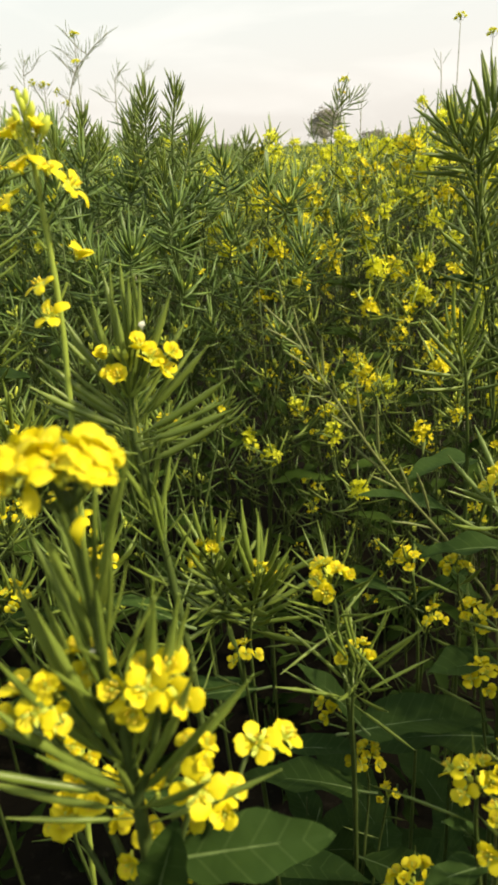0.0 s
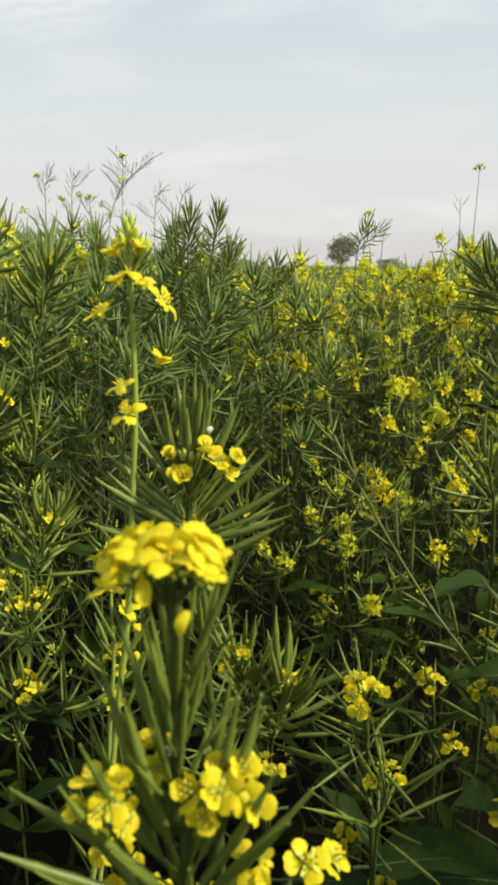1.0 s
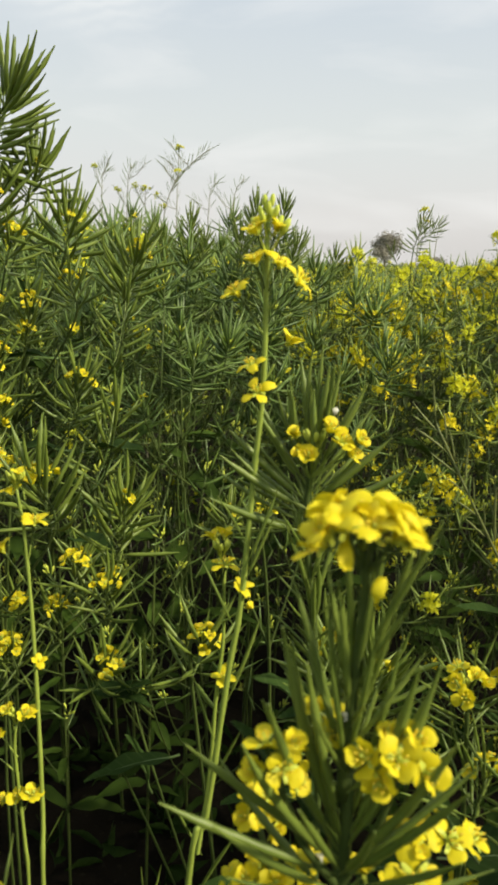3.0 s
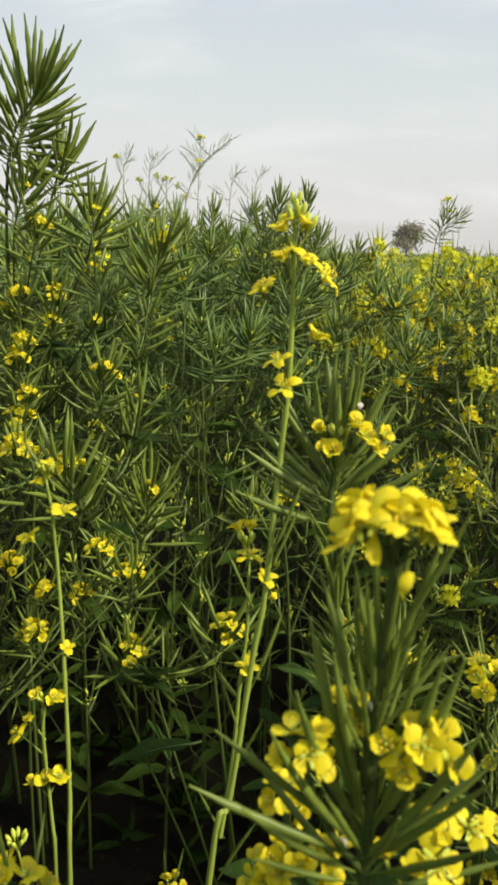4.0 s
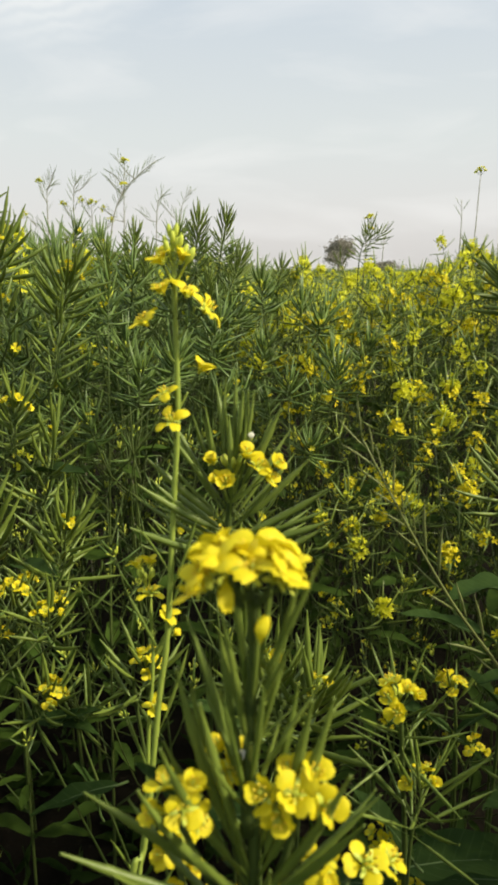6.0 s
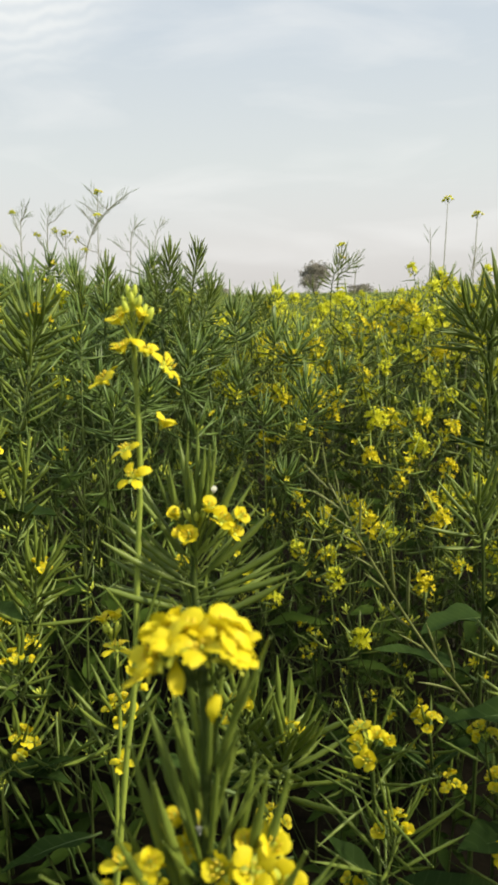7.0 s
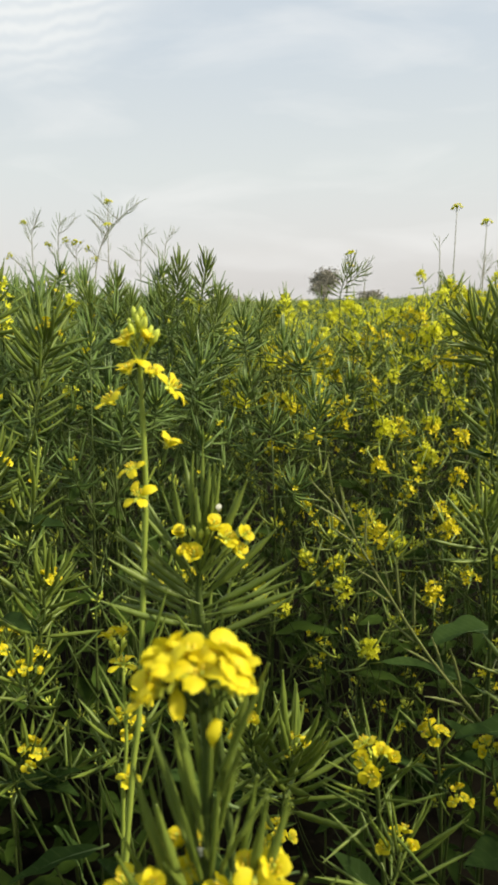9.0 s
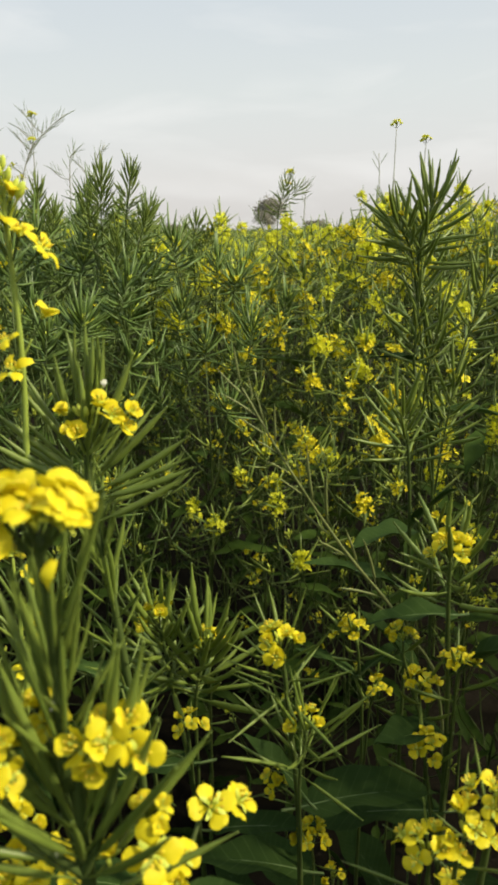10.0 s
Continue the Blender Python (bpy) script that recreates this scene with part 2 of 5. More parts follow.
def leaf_shape(long, wide, n, m, droop, wave, seed=0):
    """A lance-shaped leaf along +x with a keel, a wavy edge and a short stalk."""
    rnd = random.Random(seed)
    ph = rnd.uniform(0, 6)
    v, f = [], []
    for i in range(n + 1):
        t = i / n
        w = wide * (0.05 + max(0.0, math.sin(math.pi * t ** 0.85)) ** 0.8)
        for j in range(m + 1):
            s = j / m * 2 - 1
            edge = 1 + 0.10 * math.sin(17 * t + ph + 3 * s)
            z = -droop * long * t * t + 0.22 * wide * abs(s) * math.sin(math.pi * t) + wave * wide * abs(s) * math.sin(13 * t + ph + (1.5 if s > 0 else 0))
            v.append((long * t, s * w / 2 * edge, z))
    for i in range(n):
        for j in range(m):
            a = i * (m + 1) + j
            f.append((a, a + m + 1, a + m + 2, a + 1))
    return np.array(v), f


def rib_shape(long, wide, n, droop):
    pts = [(long * i / n, 0, -droop * long * (i / n) ** 2 - 0.0004) for i in range(n + 1)]
    return tube([(-0.12 * long, 0, 0.02 * long)] + pts, wide, wide * 0.25, 5, 1)


def pod_profile(L, r, ped=0.20):
    """Stalk, seeded body and beak of one pod of length L."""
    p = [(0, r * 0.30), (L * ped, r * 0.33), (L * (ped + 0.04), r * 0.85)]
    for i in range(1, 7):
        t = ped + 0.04 + (0.80 - ped) * i / 7
        p.append((L * t, r * (1.0 + 0.08 * (-1) ** i - 0.15 * max(0, i - 4) / 3)))
    return p + [(L * 0.88, r * 0.50), (L * 0.99, r * 0.26), (L, r * 0.36)]


# detailed pieces, shared by all plants near the camera
POD_MESH = [Geo().add(lathe(pod_profile(0.045, 0.00175), 6, b, 0.85), ONE).mesh("pod", POD) for b in (0.10, 0.20, -0.05, 0.28)]
STOUT_POD = [Geo().add(lathe(pod_profile(0.045, 0.00160), 8, b, 0.85), ONE).mesh("pod", POD) for b in (0.06, 0.14, -0.06)]
FINE_POD = [Geo().add(lathe(pod_profile(0.045, 0.00106), 8, b, 0.9), ONE).mesh("pod", POD) for b in (0.05, 0.11, 0.17)]
SLIM_POD = [Geo().add(lathe(pod_profile(0.045, 0.00094), 7, b, 0.9), ONE).mesh("pod", POD) for b in (0.08, 0.17, -0.04)]
PALE_POD = [Geo().add(lathe(pod_profile(0.042, 0.0010), 6, b), ONE).mesh("pale_pod", PALE) for b in (0.10, -0.12)]
THIN_POD = [Geo().add(lathe(pod_profile(0.040, 0.0008), 6, b), ONE).mesh("thin_pod", POD) for b in (0.06, 0.15)]
PETAL_MESH = [Geo().add(petal_shape(0.0092, 0.0076, 7, 4, c), ONE).mesh("petal", PETAL) for c in (0.16, 0.30, 0.05)]

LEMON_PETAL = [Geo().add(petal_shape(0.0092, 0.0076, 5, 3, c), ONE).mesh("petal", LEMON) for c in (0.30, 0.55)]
SLIM_PETAL = [Geo().add(petal_shape(0.0112, 0.0052, 7, 4, c), ONE).mesh("petal", PETAL) for c in (0.35, 0.6, 0.15)]
BROAD_PETAL = [Geo().add(petal_shape(0.0106, 0.0084, 7, 4, c), ONE).mesh("petal", PETAL) for c in (0.18, 0.35)]
LONG_PETAL = [Geo().add(petal_shape(0.0112, 0.0062, 7, 4, c), ONE).mesh("petal", PETAL) for c in (0.35, 0.6)]
WHITE_PETAL = Geo().add(petal_shape(0.006, 0.0045, 4, 2, 0.8), ONE).mesh("withered_petal", WHITE)


def core_shape():
    """Stalk, sepals, stamens and pistil of a flower; petals are set at z = 12 mm."""
    g = Geo()
    g.add(lathe([(0, 0.00045), (0.0105, 0.00045), (0.012, 0.0011), (0.0125, 0.0008)], 6), ONE, 0)
    sep = petal_shape(0.0062, 0.0018, 4, 2, 0.5)
    for i in range(4):
        g.add(sep, pose(0, 0, 0.0118, 0, -38, 45 + 90 * i), 1)
    for i in range(6):
        m = pose(0, 0, 0.012, 0, 0, 60 * i + 15) @ pose(0, 0, 0, 0, 20, 0)
        g.add(lathe([(0, 0.00018), (0.0058, 0.00015)], 4), m, 1)
        g.add(lathe([(0.0054, 0.0002), (0.0058, 0.0005), (0.0070, 0.00045), (0.0074, 0.0002)], 5), m, 2)
    g.add(lathe([(0.012, 0.0005), (0.018, 0.0005), (0.0188, 0.0006)], 5), ONE, 1)
    return g.mesh("flower_core", STEM, BUDG, ANTHER)


CORE_MESH = core_shape()
BUD_MESH = Geo().add(lathe([(0, 0.0004), (0.008, 0.0004), (0.0085, 0.0010), (0.0105, 0.0015), (0.0125, 0.0013), (0.0142, 0.0005)], 7), ONE).mesh("bud", BUDG)


def part(name, mesh, parent, m, label=""):
    """Links a mesh as one object under a thing or a part, at the pose m relative to it."""
    ob = new(name, mesh)
    ob.parent = parent
    ob.matrix_basis = m
    if label:
        ob["label"] = label
    return ob


def flower(plant, p, d, rnd, s=1.0, openness=None, petals=None):
    """One four-petalled flower whose stalk starts at p (relative to the plant) and points along d."""
    p, d = Vector(p), Vector(d).normalized()
    f = part("flower", CORE_MESH, plant, aim(p, d, rnd.uniform(0, 360), s))
    o = rnd.uniform(12, 40) if openness is None else openness
    for i in range(4):
        part("petal", rnd.choice(petals or PETAL_MESH), f, pose(0, 0, 0.0122, 0, 0, 90 * i + rnd.uniform(-9, 9)) @ pose(0, 0, 0, rnd.uniform(-24, 24), -o + rnd.uniform(-16, 16), 0) @ Matrix.Scale(rnd.uniform(0.85, 1.08), 4))
    return f



def side_ways(d):
    u = Vector(d).cross(Vector((0.3, 0.9, 0.1))).normalized()
    return u, Vector(d).cross(u).normalized()


def head(plant, tip, d, n, rnd, s=1.0, spread=1.0, buds=6, fall=0.010, cup=(26, 68), petals=None):
    """A flat-topped head of flowers round a tuft of buds at the end of a shoot."""
    d = Vector(d).normalized()
    u, w = side_ways(d)
    for i in range(n):
        a = i * 2.4 + rnd.uniform(-0.35, 0.35)
        k = (0.30 + 0.75 * ((i + 0.5) / n)) * spread
        ring = u * math.cos(a) + w * math.sin(a)
        out = (d * (1.05 - 0.55 * k) + ring * k * 0.95 + Vector((0, 0, 0.25))).normalized()
        flower(plant, Vector(tip) + d * (0.005 - fall * k * s) + ring * (0.003 * k * s), out, rnd, s * rnd.uniform(0.85, 1.08), rnd.uniform(*cup), petals)
    for i in range(buds):
        a = i * 2.4
        out = (d + (u * math.cos(a) + w * math.sin(a)) * 0.33).normalized()
        part("bud", BUD_MESH, plant, aim(Vector(tip), out, 0, s * rnd.uniform(0.6, 1.0)))


def flower_on(plant, c, stem, rnd, s=1.0, openness=None, petals=None):
    """A flower whose petals sit at c, on a stalk from the point stem."""
    c, stem = Vector(c), Vector(stem)
    d = (c - stem).normalized()
    foot = c - d * 0.0122 * s
    if (foot - stem).length > 0.004:
        stalk(plant, [stem, stem.lerp(foot, 0.5) + Vector((0, 0, -0.0006)), foot + d * 0.001], 0.00055, 0.00045, "flower_stalk", LIGHT_STEM)
    return flower(plant, foot, d, rnd, s, openness, petals)


def bunch(plant, c, size, n, rnd, s=0.9, cup=(25, 60), petals=None, toward=(0.15, -0.45, 0.75)):
    """Flowers crowded round c within an oval, facing outwards."""
    c, t = Vector(c), Vector(toward)
    for i in range(n):
        z = 1 - 1.7 * (i + 0.5) / n
        r, a = math.sqrt(max(0.0, 1 - z * z)), i * 2.4 + rnd.uniform(-0.3, 0.3)
        o = Vector((r * math.cos(a), r * math.sin(a), z))
        d = (o * 0.75 + t).normalized()
        q = s * rnd.uniform(0.86, 1.06)
        p = c + Vector((o.x * size[0], o.y * size[1], o.z * size[2])) * rnd.uniform(0.75, 1.1)
        flower(plant, p - d * 0.0122 * q, d, rnd, q, rnd.uniform(*cup), petals)


def pods(plant, base, tip, n, rnd, length=0.045, low=88, high=20, thin=False):
    """Pods in a spiral up the axis from base to tip, spreading below and steep above, each curved upwards."""
    base, tip = Vector(base), Vector(tip)
    near = plant.location.y < 0.52
    d = (tip - base).normalized()
    u, w = side_ways(d)
    for i in range(n):
        t = (i + rnd.uniform(0, 0.8)) / n
        a = i * 2.4 + rnd.uniform(-0.4, 0.4)
        ang = radians(low + (high - low) * t ** 1.3 + rnd.uniform(-10, 10))
        out = d * math.cos(ang) + (u * math.cos(a) + w * math.sin(a)) * math.sin(ang)
        out.z += 0.05
        me = rnd.choice(THIN_POD if thin else SLIM_POD if near else POD_MESH)
        part("pod", me, plant, aim(base.lerp(tip, t), out, 90 + rnd.uniform(-35, 35), length / (0.040 if thin else 0.045) * rnd.uniform(0.72, 1.08)))


def stalk(plant, pts, r0, r1, name="stem", mat=None):
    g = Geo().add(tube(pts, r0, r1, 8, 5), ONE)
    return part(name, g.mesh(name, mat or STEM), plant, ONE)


LEAF_KINDS = {}


def leaf(plant, p, d, long, wide, rnd, droop=0.2, wave=0.08, up=(0, 0, 1), label=""):
    """A leaf with its rib, from p along d."""
    key = (round(long, 3), round(wide, 3), droop)
    if key not in LEAF_KINDS:
        sd = len(LEAF_KINDS)
        LEAF_KINDS[key] = (Geo().add(leaf_shape(long, wide, 16, 6, droop, wave, sd), ONE).mesh("leaf", VEINED),
                           Geo().add(rib_shape(long, 0.0011, 8, droop), ONE).mesh("midrib", MIDRIB))
    x = Vector(d).normalized()
    y = Vector(up).cross(x).normalized()
    z = x.cross(y)
    m = Matrix.Translation(p) @ Matrix((x, y, z)).transposed().to_4x4()
    ob = part("leaf", LEAF_KINDS[key][0], plant, m, label)
    part("midrib", LEAF_KINDS[key][1], ob, ONE)
    return ob


def plant_at(x, y, label):
    ob = new("mustard_plant")
    ob.location = (x, y, 0)
    ob.empty_display_size = 0.05
    return tagged(ob, label, "plant", "mustard crop")


class Local:
    """Turns places of the field into places relative to a plant's foot."""

    def __init__(self, x, y):
        self.o = Vector((x, y, 0))

    def __call__(self, x, y, z):
        return Vector((x, y, z)) - self.o


# ---- ground and distance ----
def ground_sheet():
    """Soil to the horizon, finely uneven underfoot, as one sheet."""
    def steps(limit):
        out, x, d = [0.0], 0.0, 0.045
        while x < limit:
            x += d
            d = d if x < 1.6 else d * 1.22
            out.append(x)
        return [-q for q in out[:0:-1]] + out
    xs, ys = steps(3000), [q + 0.9 for q in steps(3000)]
    v, f = [], []
    for y in ys:
        for x in xs:
            near = max(0.0, 1 - (abs(x) + abs(y - 0.9)) / 6)
            z = near * (0.030 * noise.noise((x * 4, y * 4, 0)) + 0.018 * noise.noise((x * 14, y * 14, 3)))
            v.append((x, y, z))
    n = len(xs)
    for j in range(len(ys) - 1):
        for i in range(n - 1):
            a = j * n + i
            f.append((a, a + 1, a + n + 1, a + n))
    return np.array(v), f


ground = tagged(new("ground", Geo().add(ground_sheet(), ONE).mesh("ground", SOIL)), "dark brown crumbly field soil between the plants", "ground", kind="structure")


def far_canopy():
    """The closed top of the crop, from where single plants can no longer be told apart."""
    v, f = [], []
    rows, cols = 90, 120
    for j in range(rows + 1):
        y = 58 * (2200 / 58) ** (j / rows)
        for i in range(cols + 1):
            x = (i / cols * 2 - 1) * y * 1.6
            z = 1.02 + 0.16 * noise.noise((x * 0.8, y * 0.8, 7)) + 0.05 * noise.noise((x * 3, y * 3, 2))
            v.append((x, y, z if j else 0.2))
    n = cols + 1
    for j in range(rows):
        for i in range(cols):
            a = j * n + i
            f.append((a, a + 1, a + n + 1, a + n))
    return np.array(v), f


tagged(new("distant_crop", Geo().add(far_canopy(), ONE).mesh("distant_crop", CANOPY)), "far closed canopy of flowering green mustard field", "crop", kind="stuff")


# ---- mustard plants of the field, whole plants in a few kinds ----
LOW_POD = lathe([(0, 0.0009), (0.016, 0.0023), (0.047, 0.0005)], 3, 0.18)
FAR_POD = lathe([(0, 0.0020), (0.044, 0.0006)], 3, 0.10)
FAR_PETAL = (np.array([(0.0008, -0.0014, 0), (0.0008, 0.0014, 0), (0.0092, -0.0038, 0.0016), (0.0092, 0.0038, 0.0016)]), [(0, 2, 3, 1)])
LOW_BUD = lathe([(0.004, 0.0004), (0.0105, 0.0017), (0.0140, 0.0004)], 3)
LOW_LEAF = [leaf_shape(l, w, 6, 2, d, 0.10, i) for i, (l, w, d) in enumerate(((0.10, 0.028, 0.25), (0.12, 0.038, 0.35), (0.08, 0.020, 0.15)))]
FAR_LEAF = leaf_shape(0.12, 0.040, 3, 2, 0.3, 0.1, 9)


def tuft_geo(gp, gf, base, tip, n_pods, n_flowers, rnd, far, s=1.0):
    """Adds the pods and the flower head of one shoot: a brush of short pods that curve upwards."""
    base, tip = Vector(base), Vector(tip)
    d = (tip - base).normalized()
    u, w = side_ways(d)
    for i in range(n_pods):
        t = (i + rnd.uniform(0, 0.8)) / n_pods
        a = i * 2.4 + rnd.uniform(-0.4, 0.4)
        ang = radians(98 - 78 * t ** 1.1 + rnd.uniform(-14, 14))
        out = d * math.cos(ang) + (u * math.cos(a) + w * math.sin(a)) * math.sin(ang)
        out.z += 0.06
        gp.add(FAR_POD if far else LOW_POD, aim(base.lerp(tip, t), out, 90 + rnd.uniform(-40, 40), s * rnd.uniform(0.7, 1.15)))
    for i in range(n_flowers):
        a = i * 2.4 + rnd.uniform(-0.3, 0.3)
        k = 0.25 + 0.75 * (i + 0.5) / n_flowers
        out = (d * (1.15 - 0.75 * k) + (u * math.cos(a) + w * math.sin(a)) * k).normalized()
        m = aim(tip - d * rnd.uniform(0.0, 0.030) * k, out, rnd.uniform(0, 360), rnd.uniform(0.42, 0.72))
        for q in range(4):
            gf.add(FAR_PETAL, m @ pose(0, 0, 0.022, 0, 0, 90 * q) @ pose(0, 0, 0, rnd.uniform(-14, 14), -rnd.uniform(-8, 40), 0), 0)
    for i in range(1 if far else 6):
        a = i * 2.4
        out = (d + (u * math.cos(a) + w * math.sin(a)) * rnd.uniform(0.2, 0.9)).normalized()
        gf.add(LOW_BUD, aim(tip - d * rnd.uniform(0, 0.012), out, 0, rnd.uniform(0.7, 1.2)), 1)


def field_plant(seed, n_shoots, n_pods, n_flowers, far=False, reach=0.15, low=0.5, start=0.42):
    """The shapes of a branched mustard plant one metre high: stems, pods, flowers and a list of leaves."""
    rnd = random.Random(seed)
    lean = Vector((rnd.uniform(-0.05, 0.05), rnd.uniform(-0.05, 0.05), 0))
    axis = [Vector((0, 0, -0.02)), lean * 0.3 + Vector((0, 0, 0.33)), lean * 0.7 + Vector((rnd.uniform(-0.02, 0.02), 0, 0.66)), lean + Vector((0, 0, 0.94))]
    sides, steps = (3, 1) if far else (4, 2)
    g_stem, g_pod, g_flower, leaves = Geo(), Geo(), Geo(), []
    g_stem.add(tube(axis, 0.0030, 0.0011, sides, steps), ONE)
    tips = [(axis[2], axis[3])]
    joints = []
    for i in range(n_shoots - 1):
        t = start + (0.92 - start) * i / n_shoots + rnd.uniform(-0.03, 0.03)
        p = lean * t + Vector((0, 0, t * 0.96))
        a = i * 2.4 + rnd.uniform(-0.5, 0.5)
        r = reach * rnd.uniform(0.45, 1.15) * (1.15 - 0.45 * t)
        rise = min(0.26, 1.02 - t) * rnd.uniform(0.5, 1.0)
        way = Vector((math.cos(a), math.sin(a), 0))
        tip = p + way * r + Vector((0, 0, rise))
        mid = p + way * r * 0.62 + Vector((0, 0, rise * 0.40))
        g_stem.add(tube([p, mid, tip], 0.0014, 0.0008, sides, steps), ONE)
        tips.append((mid, tip))
        joints.append((p, way))
    for mid, tip in tips:
        d = (tip - mid).normalized()
        span = rnd.uniform(0.020, 0.055)
        few = 1.0 if tip.z > 0.82 else low if tip.z > 0.66 or far else low * 0.55
        tuft_geo(g_pod, g_flower, tip - d * span, tip, int(n_pods * rnd.uniform(0.6, 1.25) * few), int(n_flowers * rnd.choice((0, 0.3, 0.7, 1.0, 2.0)) * (few if few == 1.0 else few * 0.4)), rnd, far)
    extra = [] if far else [(p * rnd.uniform(0.62, 1.05), Vector((-w.y, w.x, 0))) for p, w in joints[1:13:2]]
    for i, (p, way) in enumerate(joints[::3] + extra):
        shape = FAR_LEAF if far else LOW_LEAF[i % 3]
        y = Vector((0, 0, 1)).cross(way)
        x = (way + Vector((0, 0, rnd.uniform(-0.1, 0.5)))).normalized()
        big = 0.75 if p.z > 0.5 else 0.55
        leaves.append((shape, Matrix.Translation(p + way * 0.003) @ Matrix((x, y, x.cross(y))).transposed().to_4x4() @ Matrix.Scale(big * rnd.uniform(0.8, 1.3), 4)))
    return g_stem, g_pod, g_flower, leaves


def standing_plant(shapes, label, stem=STEM, pod=POD, petal=PETAL):
    """One plant as a thing with its parts, still at the origin."""
    g_stem, g_pod, g_flower, leaves = shapes
    root = tagged(new("mustard_plant"), label, "plant", "mustard crop")
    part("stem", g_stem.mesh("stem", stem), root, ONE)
    tagged(part("pod_cluster", g_pod.mesh("pod_cluster", pod), root, ONE), kind="stuff")
    tagged(part("flower_cluster", g_flower.mesh("flower_cluster", petal, BUDG), root, ONE), kind="stuff")
    for shape, m in leaves:
        part("leaf", Geo().add(shape, m).mesh("leaf", LEAF), root, ONE)
    return root


GREEN_LABEL = "green branched mustard plant thick with slender pods"
YELLOW_LABEL = "mustard plant with many small yellow flower heads"
GREENS = [standing_plant(field_plant(10 + i, 19, 25, 1, reach=0.15, low=0.35, start=0.30), GREEN_LABEL, pod=SHADED_POD) for i in range(5)]
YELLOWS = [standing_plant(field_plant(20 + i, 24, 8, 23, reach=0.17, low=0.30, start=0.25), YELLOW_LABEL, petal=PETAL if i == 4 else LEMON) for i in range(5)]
BUSHY = [standing_plant(field_plant(50 + i, 22, 22, 1, reach=0.15, low=0.30, start=0.20), "bushy green mustard plant with small pod tufts down to the ground", pod=SHADED_POD) for i in range(4)]
FAR_GREENS = [field_plant(30 + i, 13, 18, 1, True, 0.16) for i in range(3)]
FAR_YELLOWS = [field_plant(40 + i, 13, 7, 24, True, 0.17) for i in range(3)]


def crop_height(x, y):
    """How high the crop stands: taller to the left, lower in the gap before the camera."""
    slope = x / max(y, 0.5)
    left, right = max(0.0, min(1.0, (0.02 - slope) / 0.14)), max(0.0, min(1.0, (slope - 0.17) / 0.10))
    h = 1.345 + 0.09 * left + 0.10 * right + 0.075 * noise.noise((x * 1.7, y * 1.7, 4))
    if y < 1.7:
        h -= 0.32 * (1 - 0.75 * left) * min(1.0, (1.7 - y) / 0.45)
    return h


def in_view(x, y):
    return y > 0 and abs(x + 0.01) < 0.50 * y + 0.17


def sow():
    """Plants set in uneven rows: single things near by, joined ones farther off, and unseen ones round the camera for
    shade.
    """
    rnd = random.Random(5)
    places = {k: [] for k in GREENS + BUSHY + YELLOWS}
    far = [Geo(), Geo(), Geo(), Geo()]
    y = -1.5
    while y < 8.5:
        gap = 0.175 if 0.9 < y < 2.5 else 0.25 if y < 4 else 0.34
        half = 0.50 * y + 0.5 if y > 1.0 else 1.5
        x = -half - 0.35
        while x < half + 0.35:
            px, py = x + rnd.uniform(-0.4, 0.4) * gap, y + rnd.uniform(-0.4, 0.4) * gap
            x += gap
            share = 0.10 + 0.88 * max(0.0, min(1.0, (px + 0.08) / 0.24))
            flowering = rnd.random() < share and in_view(px, py)
            h = crop_height(px, py) * (rnd.uniform(0.94, 1.05) if px < -0.12 * py else rnd.uniform(0.95, 1.03))
            if -0.12 * py < px < 0.18 * py:
                h = min(h, 1.40)
            m = Matrix.Translation((px, py, 0)) @ Matrix.Rotation(rnd.uniform(0, 6.28), 4, "Z") @ Matrix.Scale(h, 4)
            if in_view(px, py) and py < (1.18 if px < -0.10 else 1.42 if px < 0.13 else 1.12) or math.hypot(px, py - 0.1) < 0.30:
                continue
            if in_view(px, py) and py < 2.5:
                places[rnd.choice(YELLOWS if flowering else BUSHY if py < 1.75 else GREENS)].append(m)
            else:
                s, p, f, leaves = rnd.choice(FAR_YELLOWS if flowering else FAR_GREENS)
                for g, src in zip(far, (s, p, f)):
                    g.join(src, m)
                for shape, lm in leaves:
                    far[3].add(shape, m @ lm)
        y += gap
    for i in range(130):
        # unseen plants added close on both sides of the camera, to shade the gap
        py = rnd.uniform(-0.55, 0.95)
        px = (0.50 * max(0.0, py) + rnd.uniform(0.21, 0.80)) * (1 if i % 3 else -1)
        m = Matrix.Translation((px, py, 0)) @ Matrix.Rotation(rnd.uniform(0, 6.28), 4, "Z") @ Matrix.Scale(rnd.uniform(1.22, 1.40), 4)
        s, p, f, leaves = rnd.choice(FAR_GREENS)
        for g, src in zip(far, (s, p, f)):
            g.join(src, m)
        for shape, lm in leaves:
            far[3].add(shape, m @ lm)
    for src, ms in places.items():
        for m in ms[1:]:
            copy_thing(src, m)
        src.matrix_basis = ms[0]
    crop = tagged(new("mustard_crop"), "dense green and yellow mustard crop, with unseen plants added around for shade", "crop", kind="stuff")
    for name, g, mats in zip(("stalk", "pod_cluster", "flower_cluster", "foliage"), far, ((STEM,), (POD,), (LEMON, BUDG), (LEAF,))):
        tagged(part(name, g.mesh(name, *mats), crop, ONE), kind="stuff")


sow()


